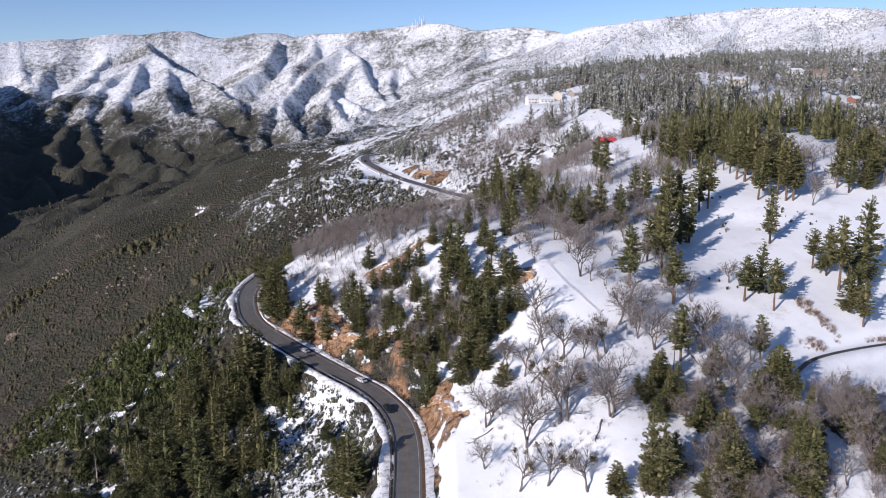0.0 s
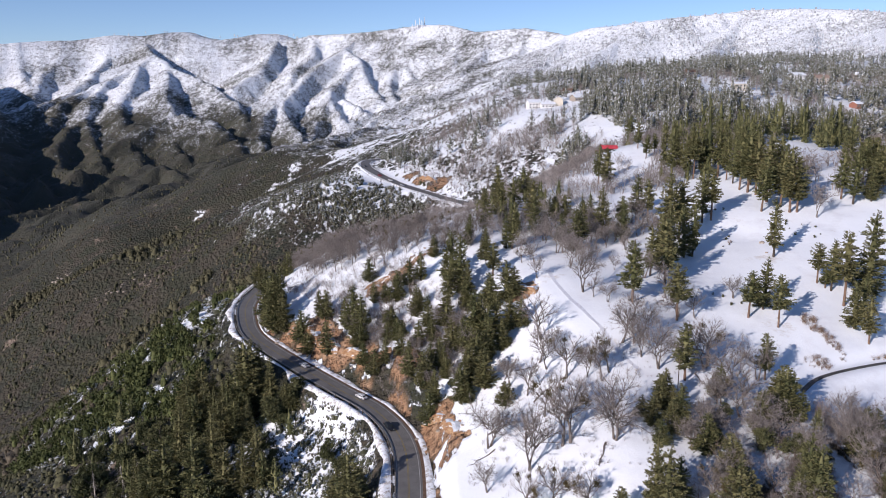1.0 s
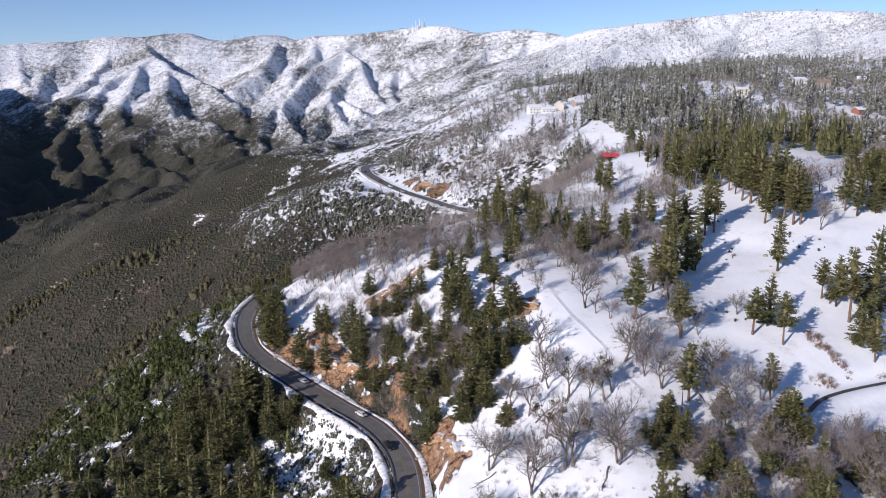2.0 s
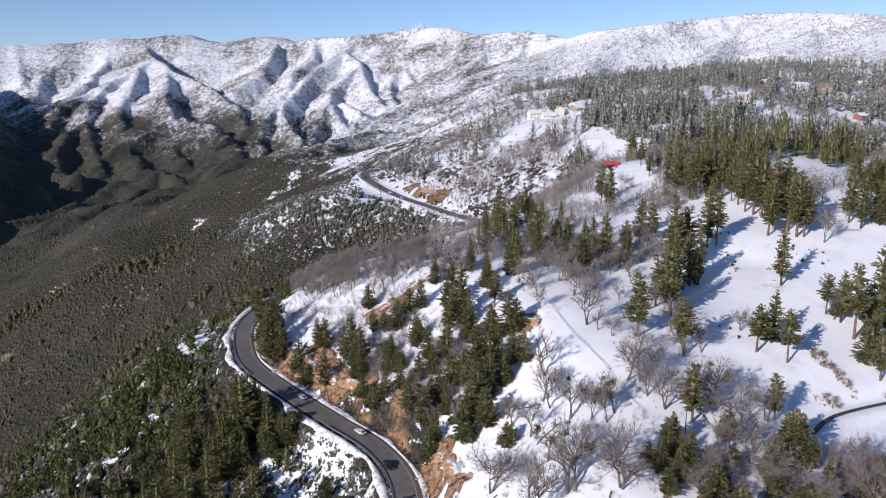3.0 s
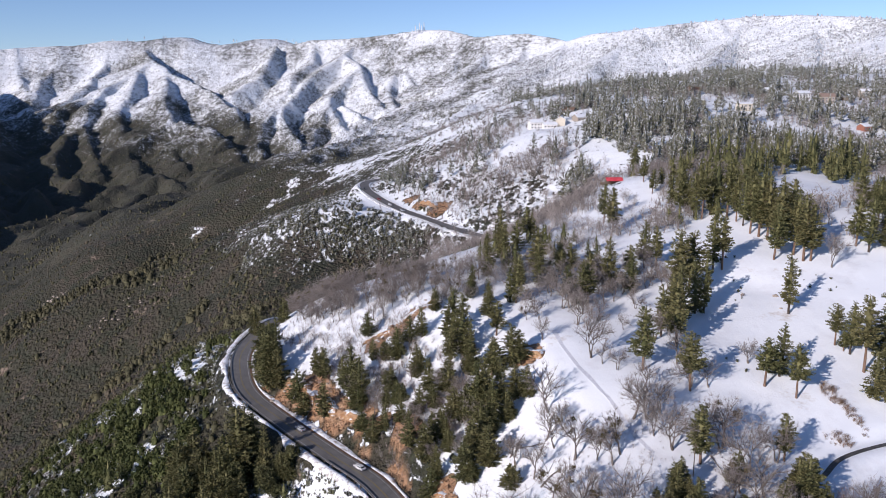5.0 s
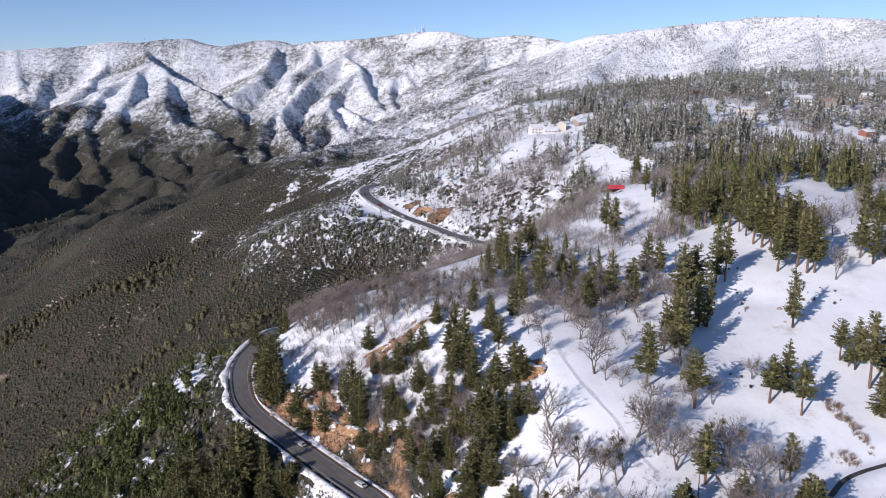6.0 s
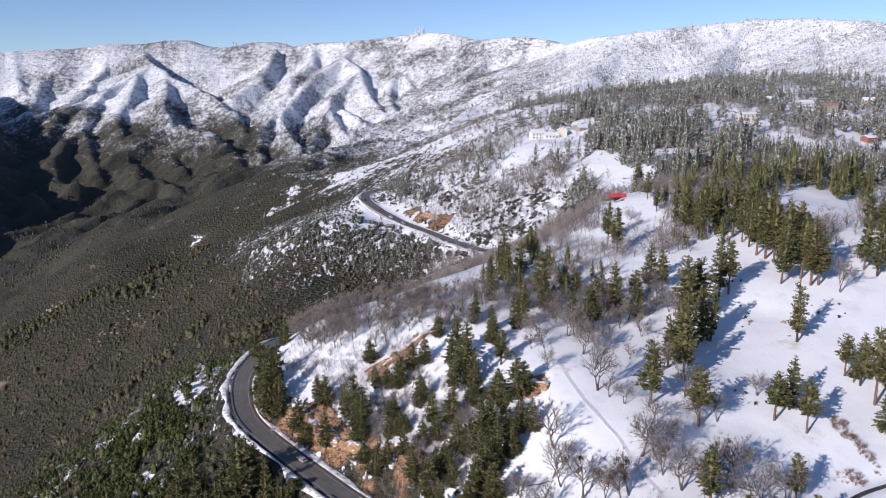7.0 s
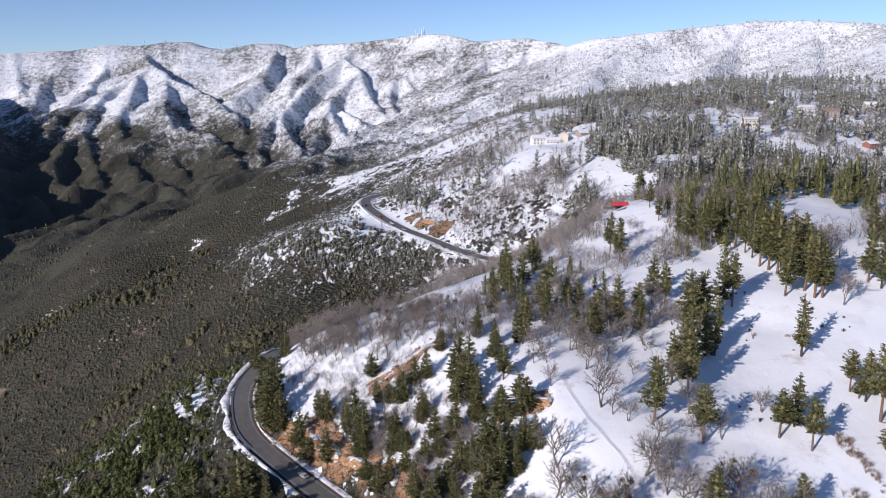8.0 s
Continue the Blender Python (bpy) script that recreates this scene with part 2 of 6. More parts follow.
far_ridge(0.68, (-331, 3236, 336), (-391, 3076, 274), (-454, 2911, 212), (-494, 2680, 132), (-527, 2495, 73), (-541, 2343, 31), (-523, 2202, -9), (-470, 2084, -39))
far_ridge(0.8, (-522, 2506, 76), (-472, 2353, 31), (-370, 2127, -27))
far_ridge(0.72, (-392, 3088, 278), (-332, 2978, 239), (-293, 2833, 181), (-239, 2679, 124), (-183, 2525, 73))
far_ridge(0.72, (-325, 2911, 212), (-372, 2690, 128), (-372, 2461, 56), (-373, 2286, 2), (-359, 2157, -32))
far_ridge(0.72, (-324, 2580, 90), (-257, 2461, 56), (-172, 2320, 15), (-131, 2255, -2))
far_ridge(0.72, (-364, 2516, 76), (-310, 2374, 30), (-261, 2211, -16))
far_ridge(0.66, (-286, 3247, 341), (-201, 3065, 269), (-146, 2920, 208), (-90, 2722, 136), (-37, 2547, 80), (-7, 2471, 59))
far_ridge(0.7, (-178, 2964, 224), (-183, 2700, 128), (-149, 2503, 64), (-110, 2372, 24))
far_ridge(0.66, (-163, 3184, 350), (-101, 3068, 282), (-54, 2923, 220), (-12, 2724, 147), (11, 2592, 99))
far_ridge(0.6, (35, 3102, 352), (59, 2964, 275), (32, 2796, 198), (11, 2661, 137))
far_ridge(0.6, (187, 2995, 327), (147, 2870, 262), (89, 2715, 200), (40, 2538, 134), (14, 2406, 88))
far_ridge(0.55, (304, 2934, 326), (259, 2766, 254), (197, 2591, 196))
far_ridge(0.6, (-592, 1951, -90), (-629, 1884, -70), (-676, 1858, -49), (-690, 1763, -64), (-691, 1645, -91), (-684, 1570, -107))
far_ridge(0.75, (-676, 1858, -49), (-622, 1793, -64), (-569, 1717, -87))
far_ridge(0.7, (-1098, 2069, -64), (-1083, 1901, -85), (-973, 1798, -91), (-863, 1692, -113), (-778, 1629, -122))
far_ridge(0.7, (-1057, 1694, -103), (-935, 1609, -117), (-855, 1543, -142), (-751, 1451, -192))
# crest out of view on the left, added to cast shade into the valley
far_ridge(0.5, (-1700, 2498, 239), (-1499, 2101, 195), (-1271, 1652, 94), (-1076, 1197, 14), (-1048, 699, -50))


def smoothstep(v, lo, hi):
    t = np.clip((v - lo) / (hi - lo), 0, 1)
    return t * t * (3 - 2 * t)


def to_line(x, y, line):
    """For each place: its distance from a line, the line's height there, how far along it is, and on which side."""
    best = np.full(len(x), 1e9)
    level, along, side = np.zeros(len(x)), np.zeros(len(x)), np.zeros(len(x))
    run = 0.0
    for a, b in zip(line[:-1], line[1:]):
        ab = b[:2] - a[:2]
        length = float(np.hypot(*ab))
        ox, oy = x - a[0], y - a[1]
        t = np.clip((ox * ab[0] + oy * ab[1]) / length ** 2, 0, 1)
        d = np.hypot(ox - t * ab[0], oy - t * ab[1])
        m = d < best
        best[m], level[m], along[m] = d[m], (a[2] + t * (b[2] - a[2]))[m], (run + t * length)[m]
        side[m] = ((ab[0] * oy - ab[1] * ox) / length)[m]
        run += length
    return best, level, along, side


def lattice(ix, iy, seed):
    v = np.sin(ix * 127.1 + iy * 311.7 + seed * 74.7) * 43758.5453
    return v - np.floor(v)


def value_noise(x, y, seed=0):
    ix, iy = np.floor(x), np.floor(y)
    fx, fy = x - ix, y - iy
    fx, fy = fx * fx * (3 - 2 * fx), fy * fy * (3 - 2 * fy)
    a = lattice(ix, iy, seed) * (1 - fx) + lattice(ix + 1, iy, seed) * fx
    b = lattice(ix, iy + 1, seed) * (1 - fx) + lattice(ix + 1, iy + 1, seed) * fx
    return a * (1 - fy) + b * fy - 0.5


def rough(x, y, size, octaves=4, seed=0):
    out, gain = 0.0, 1.0
    for k in range(octaves):
        out = out + gain * value_noise(x / size + 17.3 * k, y / size - 9.1 * k, seed + k)
        size, gain = size * 0.5, gain * 0.5
    return out


def far_land(x, y):
    """The far range: every ridge drops away to both sides, and the highest one shows."""
    wx = x + 26 * rough(x, y, 210, 3, 3)
    wy = y + 26 * rough(x, y, 210, 3, 8)
    out = np.maximum(-260.0, -135 + (np.minimum(y, 2750) - 2050) * 0.29 + 150 * (0.12 - np.abs(rough((x + 0.25 * y) / 150.0, y / 420.0, 1.0, 3, 29))) - 60 * smoothstep(-x, 900, 1200) - 200 * smoothstep(y, 2800, 3200) - 120 * smoothstep(x, 100, 500))
    for number, (slope, line) in enumerate(FAR_RIDGES):
        d, level, run, side = to_line(wx, wy, line)
        away = np.sqrt(d * d + 36.0) - 6
        furrow = np.abs(value_noise(run / 62.0, d / 700.0, 5)) * 22 + np.abs(value_noise(run / 24.0, d / 260.0, 15)) * 12
        lean = 1.0 if number < 2 else 1.0 + 0.38 * np.clip(side / 12.0, -1, 1)
        h = level - slope * lean * away * (1.06 - 0.00016 * np.minimum(d, 1200)) - furrow * smoothstep(d, 4, 60)
        k = 4.0
        m = np.maximum(out, h)
        out = m + k * np.log1p(np.exp(-np.minimum(np.abs(out - h) / k, 40))) * 0.35
    low = np.clip((230 - out) / 150, 0, 1)
    out = out + np.clip((150 - out) / 120, 0, 1) * 62 * (0.10 - np.abs(rough((x - 0.35 * y) / 120.0, y / 330.0, 1.0, 4, 33)))
    return out + low * (16 * np.abs(rough(x, y, 150, 2, 61)) - 4 + 12 * np.abs(rough(x, y, 60, 3, 68))) + 5 * rough(x, y, 45, 4, 21) * np.clip((290 - out) / 150, 0.3, 1)


def splined(points, step):
    """A smooth line through points, at even steps."""
    p = np.array(points, float)
    p = np.vstack([2 * p[0] - p[1], p, 2 * p[-1] - p[-2]])
    out = []
    for i in range(1, len(p) - 2):
        n = max(2, int(np.hypot(*(p[i + 1] - p[i])[:2]) / step))
        for k in range(n):
            t = k / n
            out.append(0.5 * (2 * p[i] + (p[i + 1] - p[i - 1]) * t + (2 * p[i - 1] - 5 * p[i] + 4 * p[i + 1] - p[i + 2]) * t * t
                              + (3 * p[i] - p[i - 1] - 3 * p[i + 1] + p[i + 2]) * t ** 3))
    out.append(p[-2])
    return np.array(out)


ROAD = splined([(-4, 60, -17), (-7, 120, -11.5)] + LAND_ROAD + [(-45, 448, 5), (-15, 480, 11), (15, 510, 19), (36, 530, 23.5)], 2.0)
FAR_ROAD = splined(LAND_FAR_ROAD, 4.0)
LANE = splined([(104, 214, 19.5), (114, 223, 20.5), (133, 230.5, 21.5), (160, 237, 22.5), (200, 242, 25)], 2.0)


DRIVE = splined([(104, 214, 0), (99, 204, 0), (97, 192, 0), (100, 182, 0), (98, 168, 0), (88, 150, 0)], 2.0)


def shelf(z, x, y, line, half, fade):
    near = (np.abs(x - line[:, 0].mean()) < np.ptp(line[:, 0]) / 2 + 60) & (np.abs(y - line[:, 1].mean()) < np.ptp(line[:, 1]) / 2 + 60)
    if near.any():
        d, level, _, _ = to_line(x[near], y[near], line[::3])
        w = np.clip((half + fade - d) / fade, 0, 1)
        w = w * w * (3 - 2 * w)
        z[near] = z[near] * (1 - w) + (level - 0.06) * w
    return z


def land(x, y):
    """The height of the ground."""
    x, y = np.atleast_1d(np.asarray(x, float)), np.atleast_1d(np.asarray(y, float))
    n = near_land(x, y)
    r = np.hypot(x, y)
    n = n + 2.2 * rough(x, y, 45, 4, 2) + np.clip((r - 350) / 500, 0, 1) * 10 * rough(x, y, 160, 3, 11)
    across, along = 0.9 * y - 0.43 * x, 0.43 * y + 0.9 * x
    west = np.clip((-x - 120) / 120, 0, 1) * np.clip((y - 380) / 120, 0, 1)
    n = n + west * 26 * (0.16 - np.abs(rough(across / 62.0, along / 230.0, 1.0, 3, 27)))
    n = np.where(r > 1500, n - (r - 1500) * 0.35, n)
    f = np.full(len(x), -300.0)
    far = (y > 1000) | (x < -700)
    if far.any():
        f[far] = far_land(x[far], y[far])
    k = 6.0
    z = np.maximum(n, f) + k * np.log1p(np.exp(-np.minimum(np.abs(n - f) / k, 40)))
    z = shelf(z, x, y, ROAD, 6.5, 7.0)
    z = shelf(z, x, y, FAR_ROAD, 6.0, 10.0)
    z = shelf(z, x, y, LANE, 2.6, 4.0)
    return z

# ---- ground ----
def mesh_object(name, verts, faces, material, smooth=False):
    me = bpy.data.meshes.new(name)
    me.from_pydata(verts, [], faces)
    me.materials.append(material)
    if smooth:
        me.polygons.foreach_set("use_smooth", [True] * len(me.polygons))
    me.update()
    return me


def road_x(y):
    return np.interp(y, ROAD[:, 1], ROAD[:, 0])


# bare earth banks: x, y, radius
EARTH = [(-51, 297, 7), (-45.5, 290, 6), (-38, 282.5, 6.5), (-31, 276, 6.5), (-63.5, 304, 5), (28, 271, 5.5), (25, 255.5, 3.5), (-20, 311.5, 5),
         (-14, 315, 4.5), (-28.5, 307.5, 4.5), (-3, 231, 5), (0.5, 222, 5.5), (-6, 318.5, 4), (3, 212, 5), (-16, 649, 9), (-5, 632, 9), (-28, 667, 7), (-71, 313, 4), (-14, 262, 6), (-20, 270, 5.5)]


def earth_share(x, y):
    s = np.zeros(len(x))
    for ex, ey, er in EARTH:
        s = np.maximum(s, np.exp(-((x - ex) ** 2 + (y - ey) ** 2) / er ** 2))
    return s


def snow_cover(x, y, z):
    """The share of the ground that lies under snow."""
    s = np.clip(0.05 + (z + 4) / 110.0, 0.02, 0.76) + 0.22 * rough(x, y, 90, 3, 31)
    s = np.where(y > 430, np.clip(0.18 + z / 170.0, 0.02, 0.66) + 0.22 * rough(x, y, 60, 3, 31), s)
    east = smoothstep(x - road_x(y), 3, 12) * smoothstep(460 - y + 0.3 * x, 0, 60) * (y < 700)
    face = smoothstep(-(x - road_x(y)) * 1.0 + 0.25 * (y - 215), -26, -6) * smoothstep(y, 205, 245) * smoothstep(-y, -330, -300)
    gully = smoothstep(x - 0.4 * (y - 150), 45, 70) * smoothstep(-y, -225, -190)
    s = s * (1 - east) + east * (0.97 - 0.56 * face - 0.40 * gully + (0.10 + 0.5 * face) * rough(x, y, 22, 3, 5))
    verge = np.exp(-((x - road_x(y) + 25) / 28.0) ** 2) * smoothstep(-y, -272, -252)
    s = np.maximum(s, 0.74 * verge + 0.15 * rough(x, y, 20, 3, 6) * verge)
    west = np.exp(-(((x + 140) / 55.0) ** 2 + ((y - 340) / 70.0) ** 2))
    s = s + 0.36 * west * (1 - east) * (1 + 2.4 * rough(x, y, 20, 4, 35))
    lower = np.exp(-(((x + 125) / 45.0) ** 2 + ((y - 238) / 34.0) ** 2))
    s = s + 0.36 * lower * (1 - east) * (1 + 1.6 * rough(x, y, 16, 3, 36))
    upper = np.exp(-(((x + 118) / 60.0) ** 2 + ((y - 590) / 75.0) ** 2))
    s = s + 0.02 * upper * (1 + 9.0 * rough(x, y, 36, 3, 37))
    s = np.maximum(s, 0.95 * smoothstep(-to_line(x, y, DRIVE[::4])[0], -4.5, -2.0))
    brow = np.exp(-(((x + 190) / 150.0) ** 2 + ((y - 1010 - 0.25 * (x + 190)) / 85.0) ** 2))
    s = s + 0.19 * brow * (1 + 2.4 * rough(x, y, 26, 4, 38))
    speck = np.exp(-(((x + 120) / 110.0) ** 2 + ((y - 640) / 190.0) ** 2))
    s = s + 0.17 * speck * (1 + 1.0 * rough(x, y, 14, 3, 39)) + 0.42 * np.exp(-(((x + 318) / 14.0) ** 2 + ((y - 992) / 12.0) ** 2))
    s = s + 0.12 * smoothstep(x, -25, 15) * smoothstep(y, 425, 470) * smoothstep(-y, -640, -580)
    flat = np.exp(-(((x + 50) / 56.0) ** 2 + ((y - 648 + 0.35 * (x + 50)) / 27.0) ** 2))
    s = s + 0.48 * flat
    far = smoothstep(y, 1250, 1500)
    east_side = smoothstep(x, -700, -150)
    high = np.clip(0.20 + (z + 25 + 60 * east_side + 50 * rough(x, y, 300, 3, 41)) / 340.0, 0.0, 0.56) + smoothstep(z, -120, 40) * 0.34 * rough(x, y, 100, 4, 44) + 0.10 * smoothstep(x, 150, 450)
    return np.clip(s * (1 - far) + far * high, 0, 1)


def build_ground():
    front = np.radians(np.arange(-35.0, 35.001, 0.165))
    back = np.radians(np.linspace(35.0, 325.0, 74)[1:-1])
    turn = np.concatenate([front, back])
    reach = 60.0 * 1.0080 ** np.arange(0, 600)
    reach = np.concatenate([[0.02, 6.0, 30.0], reach[reach < 1500], np.arange(1500, 3300, 9.0), np.arange(3300, 4700, 60.0)])
    tt, rr = np.meshgrid(turn, reach)
    x, y = (np.sin(tt) * rr).ravel(), (np.cos(tt) * rr).ravel()
    z = land(x, y)
    rows, cols = tt.shape
    i = np.arange(rows * cols).reshape(rows, cols)
    a, b = i[:-1], i[1:]
    quads = np.stack([a, np.roll(a, -1, 1), np.roll(b, -1, 1), b], 2).reshape(-1, 4)
    me = bpy.data.meshes.new("ground")
    me.vertices.add(len(x))
    me.vertices.foreach_set("co", np.stack([x, y, z], 1).ravel())
    me.loops.add(len(quads) * 4)
    me.loops.foreach_set("vertex_index", quads.ravel()[::1])
    me.polygons.add(len(quads))
    me.polygons.foreach_set("loop_start", np.arange(0, len(quads) * 4, 4))
    me.polygons.foreach_set("use_smooth", np.ones(len(quads), bool))
    me.update(calc_edges=True)
    me.flip_normals()
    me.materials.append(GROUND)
    d = to_line(x, y, ROAD[::4])[0]
    inner = smoothstep(d, 5.5, 8) * smoothstep(-d, -14, -8) * smoothstep(x - road_x(y), 0, 6) * (y > 150) * (y < 330)
    soil = np.maximum(earth_share(x, y), 0.34 * inner)
    soil = smoothstep(soil * (1 + 1.6 * rough(x, y, 7, 4, 13)), 0.26, 0.5)
    snow = snow_cover(x, y, z) - 0.52 * soil
    for name, v in (("snow", snow), ("soil", np.clip(soil * 1.5, 0, 1)), ("brush", smoothstep(-np.hypot(x, y), -1350, -1000))):
        me.attributes.new(name, "FLOAT", "POINT").data.foreach_set("value", v.astype(np.float32))
    ob = new("ground", me)
    tagged(ob, "snow-covered mountain slopes with dark chaparral and bare earth", "ground", kind="structure")
    return ob


ground = build_ground()


def ribbon(name, line, offsets, lift, material):
    """A strip along a line between two sideways offsets."""
    p = line
    tan = np.gradient(p[:, :2], axis=0)
    tan /= np.linalg.norm(tan, axis=1)[:, None]
    side = np.stack([tan[:, 1], -tan[:, 0]], 1)
    verts, faces = [], []
    for k in range(len(p)):
        for o in offsets:
            q = p[k, :2] + side[k] * o
            verts.append((q[0], q[1], p[k, 2] + lift))
    n = len(offsets)
    for k in range(len(p) - 1):
        for j in range(n - 1):
            faces.append((k * n + j, k * n + j + 1, (k + 1) * n + j + 1, (k + 1) * n + j))
    return mesh_object(name, verts, faces, material)


road = tagged(new("road", ribbon("road", ROAD, (-4.0, 0, 4.0), 0.10, ASPHALT)), "grey asphalt mountain road with worn wheel tracks, cleared of snow", "road", kind="structure")
far_road = tagged(new("road", ribbon("road", FAR_ROAD, (-4.2, 0, 4.2), 0.45, ASPHALT)), "distant stretch of the same asphalt road in snow", "road", kind="structure")
lane = tagged(new("road", ribbon("lane", LANE, (-0.8, 0, 0.8), 0.08, WET)), "narrow dark wet lane through the snow", "road", kind="structure")

# ---- plants ----
def foliage_material(name, dark, light, yellow, frost=0.0):
    n = Nodes(name, 0.65)
    c = n.mix(n.step(n.island(), 0.1, 0.9), dark, light)
    c = n.mix(n.math("MULTIPLY", n.chance(), 0.45), c, yellow)
    c = n.mix(n.step(n.noise(2.2, 3), 0.50, 0.70), c, tuple(0.85 * v for v in dark))
    if frost:
        up = n.add("ShaderNodeSeparateXYZ")
        n.link(n.add("ShaderNodeNewGeometry").outputs["Normal"], up.inputs[0])
        flat = n.math("MULTIPLY", n.math("ABSOLUTE", up.outputs["Z"]), 0.3)
        amount = n.math("ADD", flat, n.math("MULTIPLY", n.noise(0.9, 4, 0.7), 1.2))
        edge = 1.05 - 0.32 * frost
        white = n.math("MULTIPLY", n.step(amount, edge - 0.12, edge + 0.12), 0.75)
        c = n.mix(white, c, SNOW)
    n.colour(c)
    n.shader.inputs["Specular IOR Level"].default_value = 0.1
    return n.mat


def bark_material(name, a, b):
    n = Nodes(name, 0.9)
    streak = n.noise(0.35, 4, 0.6, stretch=(1, 1, 0.25))
    c = n.mix(n.step(streak, 0.38, 0.62), a, b)
    n.colour(n.mix(n.math("MULTIPLY", n.chance(), 0.3), c, tuple(v * 1.4 for v in b)))
    n.bump(streak, 0.5, 0.05)
    return n.mat


NEEDLES = foliage_material("pine needles", (0.070, 0.079, 0.034), (0.175, 0.170, 0.076), (0.185, 0.156, 0.076))
FROSTED = foliage_material("snow-dusted needles", (0.070, 0.076, 0.052), (0.145, 0.148, 0.10), (0.16, 0.15, 0.11), 0.50)
FROST = foliage_material("frost-white needles", (0.45, 0.47, 0.50), (0.74, 0.76, 0.79), (0.55, 0.56, 0.58))
DRY_SCRUB = foliage_material("dull brown chaparral", (0.066, 0.055, 0.040), (0.132, 0.107, 0.078), (0.105, 0.094, 0.060))
YOUNG = foliage_material("young conifer needles", (0.036, 0.050, 0.018), (0.092, 0.108, 0.038), (0.10, 0.10, 0.04))
WHITE_TREES = foliage_material("snow-laden needles", (0.20, 0.21, 0.21), (0.46, 0.47, 0.48), (0.32, 0.32, 0.31), 0.85)
LEAVES = foliage_material("chaparral leaves", (0.052, 0.054, 0.030), (0.112, 0.108, 0.058), (0.118, 0.102, 0.062))
DUSTED_LEAVES = foliage_material("snow-dusted chaparral leaves", (0.040, 0.045, 0.026), (0.088, 0.092, 0.052), (0.10, 0.09, 0.058), 0.55)
DRY_LEAVES = foliage_material("dry brown brush", (0.19, 0.135, 0.098), (0.33, 0.24, 0.175), (0.30, 0.20, 0.13))
TWIGS = bark_material("bare grey-brown twigs", (0.168, 0.146, 0.133), (0.29, 0.257, 0.236))
RED_TWIGS = bark_material("bare reddish-grey twigs", (0.135, 0.105, 0.095), (0.235, 0.190, 0.172))
SAGE = foliage_material("grey-green sage", (0.085, 0.085, 0.062), (0.17, 0.165, 0.125), (0.16, 0.14, 0.10))
EVERGREEN = foliage_material("dark evergreen oak leaves", (0.042, 0.051, 0.024), (0.115, 0.122, 0.055), (0.13, 0.12, 0.058))
SNAG_WOOD = bark_material("bleached dead wood", (0.24, 0.21, 0.18), (0.42, 0.38, 0.33))
BARK = bark_material("reddish pine bark", (0.105, 0.062, 0.042), (0.21, 0.14, 0.10))
DARK_BARK = bark_material("dark conifer bark", (0.045, 0.034, 0.027), (0.085, 0.064, 0.05))
OAK_BARK = bark_material("grey oak bark", (0.085, 0.070, 0.060), (0.19, 0.16, 0.14))
MISTLETOE = foliage_material("mistletoe clumps", (0.06, 0.055, 0.025), (0.13, 0.10, 0.045), (0.13, 0.09, 0.04))
dice = np.random.default_rng(7)


def joined(pieces):
    """Joins (verts, tris) arrays."""
    verts, faces, base = [], [], 0
    for v, f in pieces:
        verts.append(v)
        faces.append(f + base)
        base += len(v)
    return np.concatenate(verts), np.concatenate(faces)


def fast_mesh(name, verts, tris, material):
    me = bpy.data.meshes.new(name)
    me.vertices.add(len(verts))
    me.vertices.foreach_set("co", np.asarray(verts, np.float32).ravel())
    me.loops.add(len(tris) * 3)
    me.loops.foreach_set("vertex_index", np.asarray(tris, np.int32).ravel())
    me.polygons.add(len(tris))
    me.polygons.foreach_set("loop_start", np.arange(0, len(tris) * 3, 3, dtype=np.int32))
    me.update(calc_edges=True)
    me.materials.append(material)
    return me


def tube(a, b, ra, rb, sides=3):
    """An open tapered tube from a to b."""
    a, b = np.asarray(a, float), np.asarray(b, float)
    d = b - a
    d = d / (np.linalg.norm(d) + 1e-9)
    u = np.cross(d, (0.3, 0.9, 0.2) if abs(d[2]) > 0.8 else (0, 0, 1))
    u = u / np.linalg.norm(u)
    w = np.cross(d, u)
    ang = np.arange(sides) * 2 * np.pi / sides
    ring = np.cos(ang)[:, None] * u + np.sin(ang)[:, None] * w
    v = np.concatenate([a + ring * ra, b + ring * rb])
    i = np.arange(sides)
    j = (i + 1) % sides
    return v, np.concatenate([np.stack([i, j, j + sides], 1), np.stack([i, j + sides, i + sides], 1)])


def tufts(centres, size, out):
    """Sprays of needles: at every centre two blades that share their middle."""
    n = len(centres)
    verts = np.empty((n, 5, 3))
    verts[:, 0] = centres
    lean = out + dice.normal(0, 0.55, (n, 3))
    lean /= np.linalg.norm(lean, axis=1)[:, None]
    s = size[:, None] if isinstance(size, np.ndarray) else size
    for k in range(2):
        d = lean + dice.normal(0, 0.7, (n, 3))
        d /= np.linalg.norm(d, axis=1)[:, None]
        w = np.cross(d, dice.normal(0, 1, (n, 3)))
        w /= np.linalg.norm(w, axis=1)[:, None] + 1e-6
        reach = s * dice.uniform(0.9, 1.75, (n, 1))
        verts[:, 1 + 2 * k] = centres + d * reach + w * reach * 0.22
        verts[:, 2 + 2 * k] = centres + d * reach - w * reach * 0.22
    faces = np.array([[0, 1, 2], [0, 3, 4]])
    return verts.reshape(-1, 3), (faces[None] + (np.arange(n) * 5)[:, None, None]).reshape(-1, 3)


